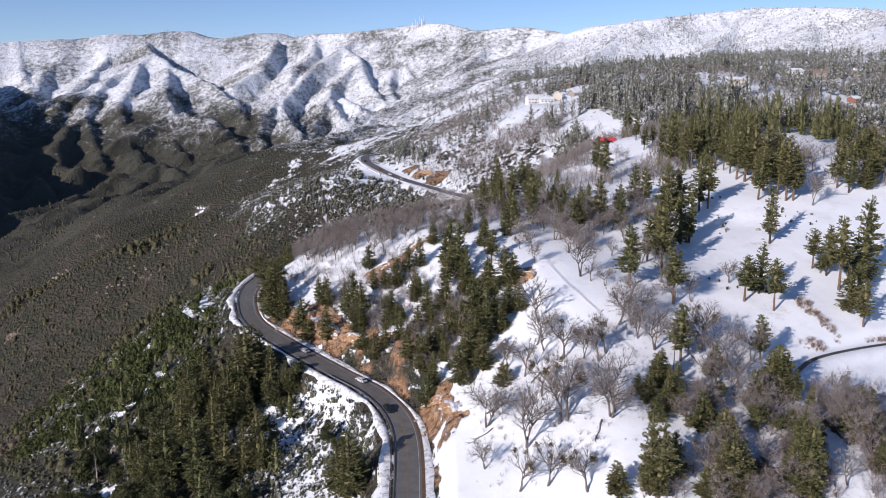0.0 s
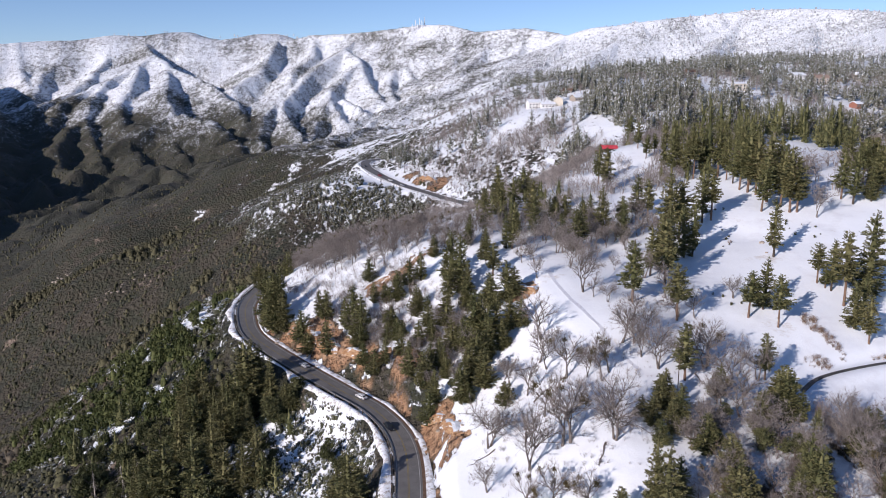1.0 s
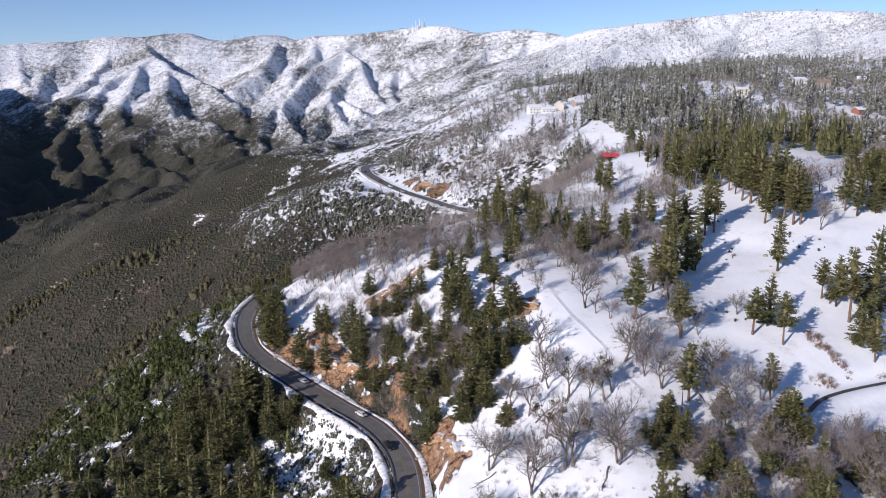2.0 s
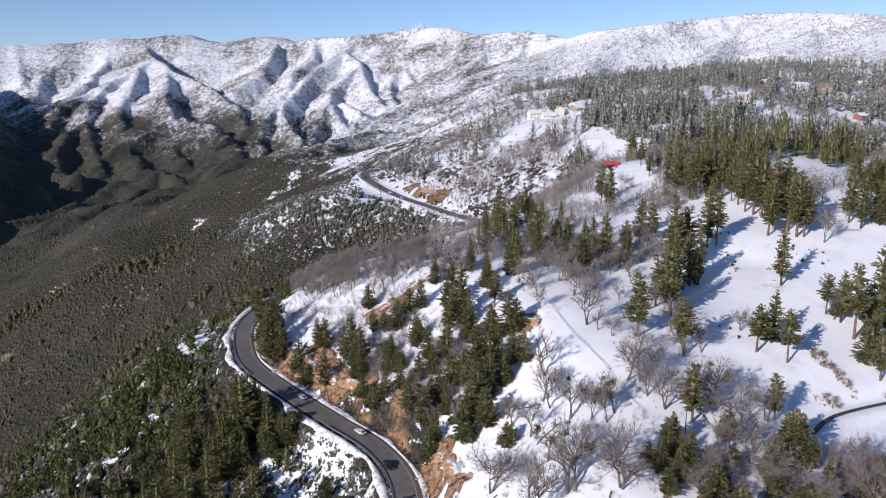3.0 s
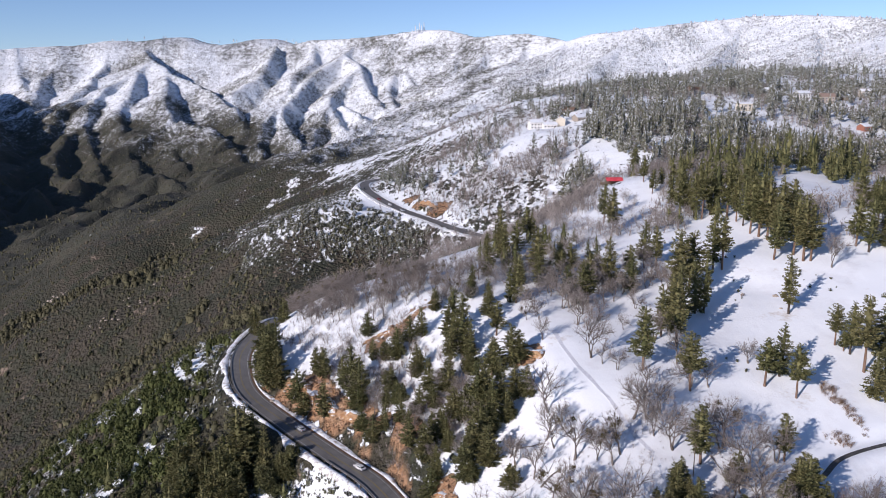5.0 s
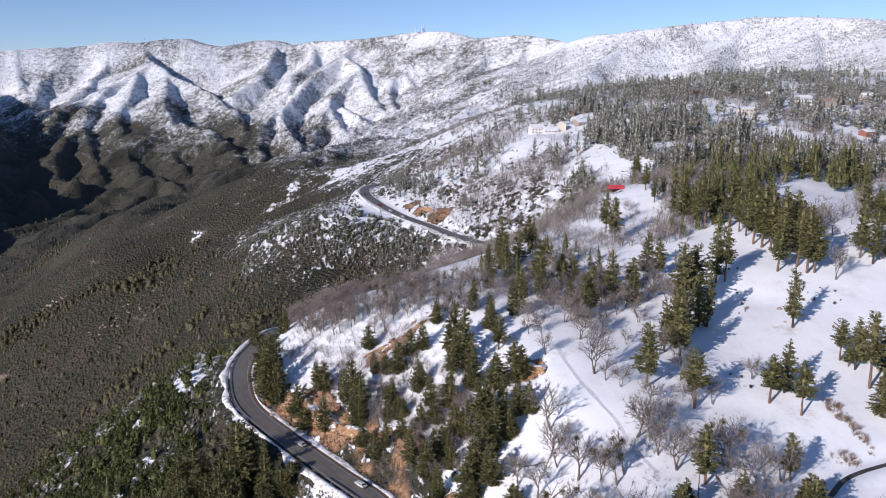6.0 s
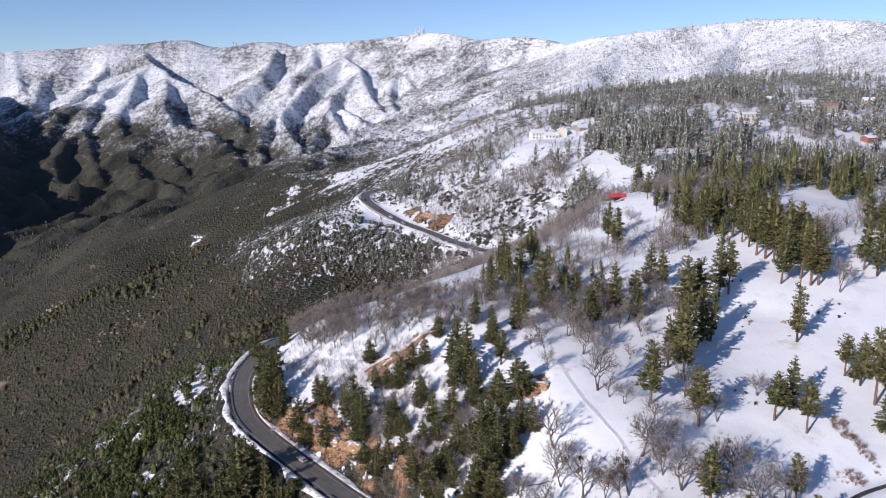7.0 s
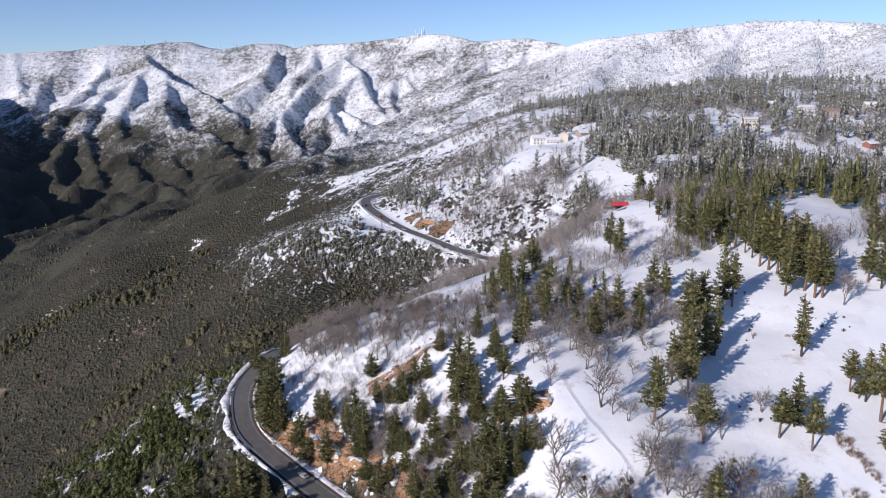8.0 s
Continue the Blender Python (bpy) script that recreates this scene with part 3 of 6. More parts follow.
def sprays(root, way, size, flat=0.85):
    """Flat fans of needles, one at every root, that widen along their way."""
    n = len(root)
    d = way / (np.linalg.norm(way, axis=1)[:, None] + 1e-9)
    w = np.cross(d, np.array([0, 0, 1.0]) + dice.normal(0, flat, (n, 3)))
    w /= np.linalg.norm(w, axis=1)[:, None] + 1e-9
    reach = size[:, None] * dice.uniform(0.7, 1.35, (n, 1))
    half = reach * dice.uniform(0.16, 0.30, (n, 1))
    v = np.stack([root - d * reach * 0.25, root + d * reach + w * half, root + d * reach - w * half], 1).reshape(-1, 3)
    return v, np.arange(3 * n).reshape(-1, 3)


def pine_meshes(bare, width, taper, ragged, branches, tuft, bark):
    """A pine of unit height 20 m: the mesh of its trunk and that of its crown."""
    high = 20.0
    bend = dice.normal(0, 0.28, 2)

    def axis(h):
        return np.array([bend[0] * (h / high) ** 2, bend[1] * (h / high) ** 2, h])

    stem = []
    steps = 7
    for k in range(steps):
        h0, h1 = -0.6 + k * (high * 0.97 + 0.6) / steps, -0.6 + (k + 1) * (high * 0.97 + 0.6) / steps
        stem.append(tube(axis(h0), axis(h1), 0.36 * (1 - h0 / high) + 0.04, 0.36 * (1 - h1 / high) + 0.04, 7))
    for k in range(int(bare * 26)):
        h, turn = high * dice.uniform(0.1, bare + 0.05), dice.uniform(0, 2 * np.pi)
        stem.append(tube(axis(h), axis(h) + np.array([math.cos(turn), math.sin(turn), dice.uniform(-0.2, 0.3)]) * dice.uniform(0.5, 1.6), 0.05, 0.01, 3))
    roots, ways, sizes = [], [], []
    lobes = dice.uniform(0, 2 * np.pi, 3)
    for k in range(branches):
        f = 1 - (1 - (k + dice.uniform()) / branches) ** 0.7
        f = np.clip(np.round(f * 17) / 17 + dice.normal(0, 0.012), 0, 0.995) if k % 3 else f
        h = high * (bare + (0.985 - bare) * f)
        turn = dice.uniform(0, 2 * np.pi)
        reach = width * ((1 - f) ** taper) * (0.45 + 0.55 * min(1.0, (f + 0.02) / 0.2)) + 0.30
        reach *= dice.uniform(1 - ragged, 1.12) * (1 + 0.22 * math.sin(turn + lobes[int(f * 2.99)]))
        rise = dice.uniform(-0.15, 0.15) + 0.55 * f - 0.22
        d = np.array([math.cos(turn), math.sin(turn), rise])
        root = axis(h)
        if k % 3 == 0:
            stem.append(tube(root, root + d * reach * 0.85, 0.06, 0.015, 3))
        m = max(6, int(6 + 6.5 * reach))
        t = dice.uniform(0.22, 1.0, m) ** 0.75
        swing = dice.choice((-1, 1), m) * dice.uniform(0.1, 1.1, m)
        p = root + d * (reach * t)[:, None] + dice.normal(0, 0.12, (m, 3))
        p[:, 2] += 0.10 * (reach * t) * t
        roots.append(p)
        ways.append(np.stack([np.cos(turn + swing), np.sin(turn + swing), rise + dice.uniform(-0.1, 0.65, m)], 1))
        sizes.append(tuft * dice.uniform(0.75, 1.2, m) * (0.75 + 0.35 * (1 - f)))
    top = axis(high)
    roots.append(top + np.stack([np.zeros(8), np.zeros(8), -0.16 * np.arange(8)], 1))
    ways.append(np.stack([dice.normal(0, 0.5, 8), dice.normal(0, 0.5, 8), np.ones(8)], 1))
    sizes.append(np.full(8, tuft * 0.55))
    crown = [sprays(np.concatenate(roots), np.concatenate(ways), np.concatenate(sizes))]
    # the shaded heart of the crown: ragged skirts of needles close round the stem
    for k in range(9):
        f = k / 9
        reach = (width * ((1 - f) ** taper) * (0.45 + 0.55 * min(1.0, (f + 0.02) / 0.2)) + 0.3) * 0.36
        sides = 9
        turn = np.arange(sides) * 2 * np.pi / sides + dice.uniform(0, 1)
        r = reach * dice.uniform(0.55, 1.1, sides)
        h = high * (bare + (0.985 - bare) * f)
        ring = axis(h) + np.stack([np.cos(turn) * r, np.sin(turn) * r, dice.uniform(-0.7, 0.2, sides)], 1)
        tip = axis(min(high * 0.99, h + high * (1 - bare) * 0.17))[None]
        i = np.arange(sides)
        crown.append((np.concatenate([ring, tip]), np.stack([i, (i + 1) % sides, np.full(sides, sides)], 1)))
    return fast_mesh("trunk", *joined(stem), bark), fast_mesh("crown", *joined(crown), NEEDLES)


def tree_of(name, meshes, label, category, group=""):
    root = tagged(new(name), label, category, group)
    for part_name, me in meshes:
        ob = new(part_name, me)
        ob.parent = root
    return root


def limbs(start, direction, length, radius, depth, out, tips, spread):
    """Grows one limb with its side branches."""
    p = np.array(start, float)
    d = direction / np.linalg.norm(direction)
    if depth == 0:
        tips.append((p, d))
        return
    pieces = 3 if depth > 1 else 2
    for k in range(pieces):
        q = p + d * length / pieces
        r0, r1 = radius * (1 - 0.28 * k), radius * (1 - 0.28 * (k + 1))
        out.append(tube(p, q, r0, max(r1, 0.012), 5 if depth > 2 else 3))
        if depth > 0 and (k > 0 or depth < 3):
            for m in range(2):
                side = dice.normal(0, 1, 3)
                side -= d * side.dot(d)
                side /= np.linalg.norm(side)
                limbs(q, d * 0.75 + side * spread + (0, 0, 0.18), length * dice.uniform(0.6, 0.88), radius * 0.5, depth - 1, out, tips, spread)
        p = q
        d = d + dice.normal(0, 0.16, 3) + (0, 0, 0.07)
        d /= np.linalg.norm(d)
    tips.append((p, d))
    if depth > 0:
        limbs(p, d + dice.normal(0, 0.2, 3), length * 0.8, radius * 0.45, depth - 1, out, tips, spread)


def oak_meshes(clumps, spread=0.8, stems=1):
    """A leafless oak of unit height 10 m."""
    out, tips = [], []
    for s in range(stems):
        limbs((dice.normal(0, 0.2 * (stems > 1)), dice.normal(0, 0.2 * (stems > 1)), -0.3), np.array([dice.normal(0, 0.2), dice.normal(0, 0.2), 1.0]), 3.2, 0.26 / math.sqrt(stems), 3, out, tips, spread)
    wood = joined(out)
    ends = np.array([p for p, _ in tips])
    ways = np.array([d for _, d in tips])
    blades = []
    for rep in range(6 if stems == 1 else 4):
        spray = ways + dice.normal(0, 0.62, ways.shape) + (0, 0, 0.12)
        spray /= np.linalg.norm(spray, axis=1)[:, None]
        w = np.cross(spray, dice.normal(0, 1, ways.shape))
        w /= np.linalg.norm(w, axis=1)[:, None]
        reach = dice.uniform(0.5, 1.5, (len(ends), 1))
        v = np.stack([ends - w * 0.014, ends + w * 0.014, ends + spray * reach], 1).reshape(-1, 3)
        blades.append((v, np.arange(len(v)).reshape(-1, 3)))
    twigs = joined(blades)
    top = max(wood[0][:, 2].max(), 1)
    k = 10.0 / top
    meshes = [("trunk", fast_mesh("trunk", wood[0] * k, wood[1], OAK_BARK)), ("crown", fast_mesh("crown", twigs[0] * k, twigs[1], TWIGS))]
    if clumps:
        for c in range(clumps):
            at = ends[dice.integers(len(ends))] * k * 0.9
            v, f = tufts(at + dice.normal(0, 0.28, (40, 3)), 0.35, dice.normal(0, 0.6, (40, 3)))
            meshes.append(("mistletoe", fast_mesh("mistletoe", v, f, MISTLETOE)))
    return meshes


def evergreen_meshes(lobes, tall):
    """An evergreen oak of unit height 10 m: short forked trunk and a lumpy leafy crown."""
    stem = [tube((0, 0, -0.5), (0.1, 0.1, 3.2), 0.34, 0.22, 7)]
    crown = []
    for k in range(lobes):
        turn, out = dice.uniform(0, 6.28), 2.7 * math.sqrt(dice.uniform(0.02, 1))
        at = np.array([math.cos(turn) * out, math.sin(turn) * out, dice.uniform(2.2, 8.2) * tall * (1 - 0.05 * out ** 1.5)])
        size = dice.uniform(1.2, 2.1) * (1.15 - 0.05 * at[2])
        stem.append(tube((0.1, 0.1, min(3.0, at[2] * 0.7)), at, 0.13, 0.04, 4))
        n = 190
        way = dice.normal(0, 1, (n, 3))
        way /= np.linalg.norm(way, axis=1)[:, None]
        way[:, 2] = np.where(way[:, 2] < -0.45, -way[:, 2], way[:, 2])
        crown.append(sprays(at + way * size * dice.uniform(0.55, 0.95, (n, 1)) * (1, 1, 0.85), way + dice.normal(0, 0.5, (n, 3)), np.full(n, 0.52), 1.0))
        i = np.arange(6)
        ring = at + np.stack([np.cos(i * 1.047) * size * 0.6, np.sin(i * 1.047) * size * 0.6, dice.uniform(-0.5, 0.3, 6)], 1)
        caps = np.array([at + (0, 0, size * 0.6), at - (0, 0, size * 0.6)])
        crown.append((np.concatenate([ring, caps]), np.concatenate([np.stack([i, (i + 1) % 6, np.full(6, 6)], 1), np.stack([(i + 1) % 6, i, np.full(6, 7)], 1)])))
    return [("trunk", fast_mesh("trunk", *joined(stem), OAK_BARK)), ("crown", fast_mesh("crown", *joined(crown), EVERGREEN))]


def snag_meshes():
    """A dead conifer of unit height 10 m."""
    out = [tube((0, 0, -0.5), (0.1, 0, 5), 0.20, 0.12, 6), tube((0.1, 0, 5), (0, 0.1, 10), 0.12, 0.02, 6)]
    for k in range(46):
        h, turn = dice.uniform(1.5, 9.6), dice.uniform(0, 6.28)
        reach = (10.4 - h) * dice.uniform(0.14, 0.32)
        a = np.array([0.05, 0.03, h])
        b = a + np.array([math.cos(turn) * reach, math.sin(turn) * reach, -0.35 * reach])
        out += [tube(a, b, 0.045, 0.02, 3), tube(b, b + (b - a) * 0.4 + (0, 0, -0.25), 0.02, 0.006, 3)]
    return [("trunk", fast_mesh("trunk", *joined(out), SNAG_WOOD))]


PINE_KINDS = [("tall green pine with a bare lower trunk, standing in snow", (0.24, 3.5, 0.52, 0.55, 190, 0.62)),
              ("full conical green pine standing in snow", (0.07, 4.2, 0.80, 0.50, 210, 0.62)),
              ("slender dark green conifer on a snowy slope", (0.05, 3.3, 0.85, 0.48, 200, 0.58)),
              ("ragged open-crowned pine with a reddish trunk in snow", (0.36, 4.0, 0.42, 0.62, 150, 0.68)),
              ("broad bushy green pine on the snowy slope", (0.03, 4.7, 0.72, 0.46, 215, 0.68)),
              ("tall narrow pine with uneven boughs in snow", (0.18, 3.0, 0.50, 0.62, 180, 0.60))]
PINES = []
for text, shape in PINE_KINDS:
    stem, crown = pine_meshes(*shape, BARK if shape[0] > 0.2 else DARK_BARK)
    PINES.append((text, stem, crown))
OAK_KINDS = [("leafless grey oak with spreading limbs in snow", oak_meshes(0)), ("bare oak with a forked trunk on the snowy slope", oak_meshes(0, 0.75, 2)),
             ("leafless oak hung with mistletoe clumps in snow", oak_meshes(6)), ("low bare multi-stemmed oak in snow", oak_meshes(0, 1.1, 2))]
FIRST = {}


def height_at(x, y):
    return float(land(x, y)[0])


def stand(kind, meshes, name, label, category, group, x, y, z, scale, wide=1.0):
    """Sets one tree of a kind: the first is built, the rest are copies of it."""
    m = Matrix.LocRotScale((x, y, z), Euler((float(dice.normal(0, 0.02)), float(dice.normal(0, 0.02)), float(dice.uniform(0, 6.28)))), None)
    if kind not in FIRST:
        FIRST[kind] = tree_of(name, meshes, label, category, group)
        ob = FIRST[kind]
        ob.matrix_basis = m
    else:
        keep = FIRST[kind].scale.copy()
        FIRST[kind].scale = (1, 1, 1)
        ob = copy_thing(FIRST[kind], m)
        FIRST[kind].scale = keep
    ob.scale = (scale * wide, scale * wide, scale)
    return ob


def plant_pines(rows, kinds, group, most=29.0, slim=1.0):
    xy = np.array(rows)
    zs = land(xy[:, 0], xy[:, 1])
    for (x, y, h), z in zip(rows, zs):
        k = kinds[int(dice.integers(len(kinds)))]
        text, stem, crown = PINES[k]
        h = min(h, most)
        wide = min(1.8, max(0.98, (22.0 / h) ** 0.5)) * dice.uniform(0.9, 1.15)
        stand(("pine", k), (("trunk", stem), ("crown", crown)), "pine_tree", text, "pine tree", group, x, y, z, h / 20.0, wide * slim)


def plant_oaks(rows, group):
    xy = np.array(rows)
    zs = land(xy[:, 0], xy[:, 1])
    for (x, y, h), z in zip(rows, zs):
        k = int(dice.choice(len(OAK_KINDS), p=(0.4, 0.25, 0.12, 0.23)))
        text, meshes = OAK_KINDS[k]
        stand(("oak", k), meshes, "oak_tree", text, "oak tree", group, x, y, z, h / 10.0, dice.uniform(0.85, 1.15))


def scatter(count, spots, high):
    """Random places in elliptic spots (x, y, half length, half width, turn): rows of x, y, height."""
    rows = []
    areas = np.array([s[2] * s[3] for s in spots], float)
    for k in dice.choice(len(spots), count, p=areas / areas.sum()):
        x, y, a, b, turn = spots[k]
        r, t = math.sqrt(dice.uniform()), dice.uniform(0, 2 * math.pi)
        u, v, c, s = a * r * math.cos(t), b * r * math.sin(t), math.cos(radians(turn)), math.sin(radians(turn))
        rows.append((x + u * c - v * s, y + u * s + v * c, float(dice.uniform(*high))))
    return rows



def off_road(rows, room=7.5):
    xy = np.array(rows)
    keep = np.ones(len(rows), bool)
    for line, extra in ((ROAD, 0), (FAR_ROAD, 1.5), (LANE, -3), (DRIVE, -2.2)):
        keep &= to_line(xy[:, 0], xy[:, 1], line[::3])[0] > room + extra
    return [r for r, k in zip(rows, keep) if k]


MEADOW_PINES = [(128.5, 296.3, 23.4), (102.5, 252.5, 15.8), (109.4, 257.7, 18.3), (110.3, 246.8, 17.7), (135.6, 274.8, 14.7), (138.3, 269.6, 18.6),
    (138.4, 260.2, 26.1), (135.6, 247.3, 15.8), (149.2, 265.4, 31.3), (140.3, 339.4, 23.9), (63.7, 254.9, 21.6), (79.5, 272, 25.0), (81.0, 282, 22.5),
    (90.2, 308, 29), (94.6, 300, 21.5), (97.5, 317, 25), (76.0, 279, 19), (86.5, 291, 23), (98.5, 301.7, 22.2), (76.9, 247.5, 19.1), (112.2, 333, 25.8), (116.5, 334.4, 23), (70.1, 215.4, 17.8), (95.4,
    219.8, 14.3), (136.9, 271.2, 7.1), (141.1, 253.2, 15.2), (137.2, 240.5, 16.4)]
UPPER_PINES = [(67.2, 325.4, 21.4), (52.3, 307.1, 18.1), (55.7, 309.8, 16), (38.9, 338, 22.7), (26.8, 387.9, 23.1), (33.9, 373.7, 19.1), (27, 361.7,
    17.2), (77.3, 333, 14.6), (87.8, 349.7, 17.8), (90.9, 342.2, 17.9), (84.3, 398.8, 22.9), (83.8, 418, 21), (178.1, 345.5, 23), (180.5, 339.5, 23.6),
    (188.7, 339.9, 17.1), (147, 350.7, 28.9), (150.1, 343.1, 28.3), (151.7, 337, 29), (154.6, 336.5, 24.2), (146.4, 361.8, 28.4), (144.1, 366, 28.7),
    (142.1, 371.1, 29.1), (27.7, 310.7, 19.4), (19.3, 364, 16), (81.4, 527, 17.1), (42.1, 406.3, 17.7)]
GROVE_PINES = [(119.8, 420.9, 32.9), (121.7, 413, 35.2), (126.2, 413.4, 31.4), (125.9, 402.9, 34.3), (128.7, 399.1, 36), (134.2, 403.8, 31.5), (139,
    406.3, 31.7), (140.4, 397, 34.6), (142, 388.6, 34.5), (142.6, 381.4, 33), (146.4, 381.4, 33.8), (149, 375.6, 36), (150.3, 367.8, 35.3), (156.2, 369.6,
    35.4), (155.7, 358.4, 35.7), (130.8, 436.1, 32.4), (137.4, 432.5, 32.1), (144.5, 430.7, 32.9), (151.2, 419.4, 32.6), (156.7, 411.8, 32), (159.3,
    398.3, 32.4), (117.4, 450.9, 19.2), (124, 457.6, 17.9), (117.4, 470.9, 24.9), (122.4, 512.3, 25.3)]
SPUR_PINES = [(-70.2, 310.3, 26.1), (-68.3, 310.4, 22.6), (-74.4, 316.8, 15.8), (-56.6, 296.6, 13.3), (-44.9, 284.7, 14), (-50.3, 304.2, 11), (-35.5,
    290.6, 19), (-39.1, 295.3, 11.4), (-31.8, 284.1, 18.7), (-30.9, 313.5, 10.6), (-28.1, 301.2, 9.2), (-23, 298.6, 8), (-19, 296.7, 6.8), (-13.7, 301.5,
    11.4), (2.8, 295.1, 20.3), (5.8, 285.8, 22.5), (0.6, 296.9, 11.2), (10.2, 252.3, 20.8), (12.7, 251.7, 18.4), (14.5, 242.8, 18.8), (7.8, 235.4, 14.9),
    (22.2, 268.8, 15.2), (25.2, 270, 11.2), (-4.7, 250.1, 12.2), (-1.8, 251.7, 10.9), (-6.9, 245.8, 13.6)]
MORE_PINES = [(38.8, 326.9, 20), (17.7, 341.0, 18.7), (74.8, 320.5, 15.5), (16.6, 302.2, 11.9), (27.3, 376.9, 17.8), (8.5, 273.4, 13.2), (15.5, 266.9, 15.1),
    (43.7, 404.6, 15.3), (-9.2, 302.3, 12.2), (-4.2, 314.3, 9.8), (8.8, 281.3, 13.1), (1.7, 281.0, 13.9), (-47.2, 301.0, 12.2), (18.6, 288.5, 13.2),
    (-10.4, 285.5, 10.7), (16.7, 312.6, 10.6), (-18.3, 298.0, 11.8), (-6.1, 274.2, 12.6)]
SPUR_TREES = [(17.4, 254.9, 14.7), (0.9, 269.3, 12.4), (-11.8, 253.9, 13), (-15.2, 265.2, 11.4), (12.7, 230.5, 13.6), (10.4, 239.6, 15.9), (18.5,
    245.1, 11.4), (21.9, 253.4, 11.7), (-2.8, 236.8, 11.4), (-4.9, 233.7, 11.3), (-9.3, 265.4, 10.3), (-20.4, 284.2, 8.8), (-25.1, 264, 10.4), (-29.6,
    270.2, 8.5), (16.2, 268.2, 12.2), (25.5, 252.3, 10.6), (-53.5, 290.9, 9.1), (-91.7, 375.1, 12.8), (5.5, 229.8, 12.8), (2.4, 256.2, 12)]
GULLY_PINES = [(93, 200.2, 15.7), (92.8, 205.7, 11.3), (96.6, 189.3, 10.8), (61, 203.3, 10.4), (62, 199, 8.7), (54.9, 194, 8.8), (53, 197.1, 6.3),
    (96.9, 199.5, 9.4), (18.2, 218.4, 7.5), (77.6, 208.4, 9.8), (48.7, 165.5, 21.8), (50.4, 164.5, 19.7), (67, 164.5, 16.1), (70.2, 166.1, 12.7), (85.8,
    165.2, 19.5), (84.5, 168.3, 19.8), (54.9, 168.8, 12.9), (41, 166.7, 8.6), (66.7, 185.4, 10.8), (71.3, 192.7, 6.4), (94.8, 207.6, 11.7), (97, 205.1,
    11.6), (58.8, 200.3, 11.4)]
ROADSIDE_PINES = [(-71.4, 273.6, 23.1), (-67.7, 271, 21.5), (-74.6, 273.7, 19.5), (-56.4, 260.3, 11.7), (-53.9, 260.4, 9.4), (-74.4, 264.5, 17),
    (-79.3, 263.9, 18), (-86.7, 275.7, 13.2), (-88.3, 266.8, 15), (-89.5, 260.3, 18.9), (-97.9, 270.7, 10.9), (-72, 267.6, 28.2), (-62.6, 263.2, 21.4),
    (-54.8, 261, 9.6), (-59.6, 230.3, 21.4), (-64.9, 229.4, 19.5), (-70.2, 228.4, 19.4), (-79.1, 227, 34.5), (-92.8, 252.3, 21), (-91.1, 234.7, 23.9),
    (-96.9, 234.8, 22), (-102.6, 239.5, 18.3), (-78.4, 244.4, 22.5), (-30.8, 208.2, 14.4), (-26.8, 203.2, 21), (-24.1, 208.8, 9)]
OAKS = [(48.2, 262.2, 17.3), (31.4, 241, 14.8), (35.1, 235.5, 6.4), (34.2, 277.2, 8.3), (24.7, 218.4, 11.6), (55.3, 232.3, 14.2), (59.6, 232.4, 12.5),
    (64.3, 235.4, 10.8), (44.5, 188.3, 15), (33.2, 191.6, 15.4), (12.5, 203.9, 14.9), (72.9, 276.3, 12.4), (78, 249.2, 11.3), (83.8, 250.3, 9.5), (76.6,
    260.8, 11.8), (79.5, 223.5, 12.9), (101.8, 264.3, 8), (51.1, 257.2, 7.8), (55, 253.6, 7.7), (36.1, 219.5, 12), (31.5, 227.3, 10.6), (42.1, 217.3,
    10.2), (48.8, 218.6, 11.9), (159.5, 329.1, 14.3), (63.9, 220.9, 13.7), (20.5, 226.3, 8.9), (82.5, 213.4, 14.9), (83.9, 204.6, 12.8), (73.7, 201.5,
    11.1), (61.4, 245.1, 9.3)]
LOW_OAKS = [(28.4, 206.4, 13.5), (31.1, 191.5, 17.4), (14, 206.2, 8.6), (21.8, 188.7, 17.4), (45.6, 189.5, 17.1), (11.3, 186.1, 8), (19, 173.9, 10.5),
    (25.8, 173.1, 10.4), (34.7, 168.8, 10.2), (18.9, 230.3, 7.5), (29.6, 231.3, 12.9), (37.7, 205.1, 8.4), (59.9, 225, 10.7), (45.9, 214.8, 10.4), (80.9,
    200.4, 9.8), (84.6, 193.6, 12.7), (77.7, 205.2, 10), (104, 183.5, 13.6), (111.4, 189.2, 12.4), (105, 171.5, 14.3), (96.5, 168, 8.5), (92.5, 218.7,
    12.2), (78, 221.6, 14.1)]

plant_pines(MEADOW_PINES, (0, 0, 1, 3, 5), "pines on the snowy meadow", 34)
plant_pines(UPPER_PINES, (0, 1, 5, 0), "pines on the upper slope")
plant_pines([(x, y, h * float(dice.uniform(0.62, 0.92))) for x, y, h in GROVE_PINES], (0, 0, 5, 3), "pine grove", slim=0.86)
plant_pines(SPUR_PINES, (1, 1, 2), "conifers on the spur", slim=1.12)
plant_pines(MORE_PINES, (1, 2, 0), "conifers on the spur", slim=1.05)
plant_pines(SPUR_TREES, (1, 2, 4), "conifers on the spur", slim=1.12)
plant_pines(GULLY_PINES, (1, 4, 4, 2), "pines in the gully")
plant_pines(ROADSIDE_PINES, (1, 4, 2), "pines below the road")
plant_oaks(OAKS, "bare oaks in the snow")
plant_oaks(LOW_OAKS, "bare oaks in the snow")
EVERGREENS = [("dark round evergreen oak on the slope below the road", evergreen_meshes(11, 0.9)), ("broad lumpy evergreen oak with dense dark leaves", evergreen_meshes(15, 0.8)),
              ("tall bushy evergreen oak among pines", evergreen_meshes(13, 1.05))]


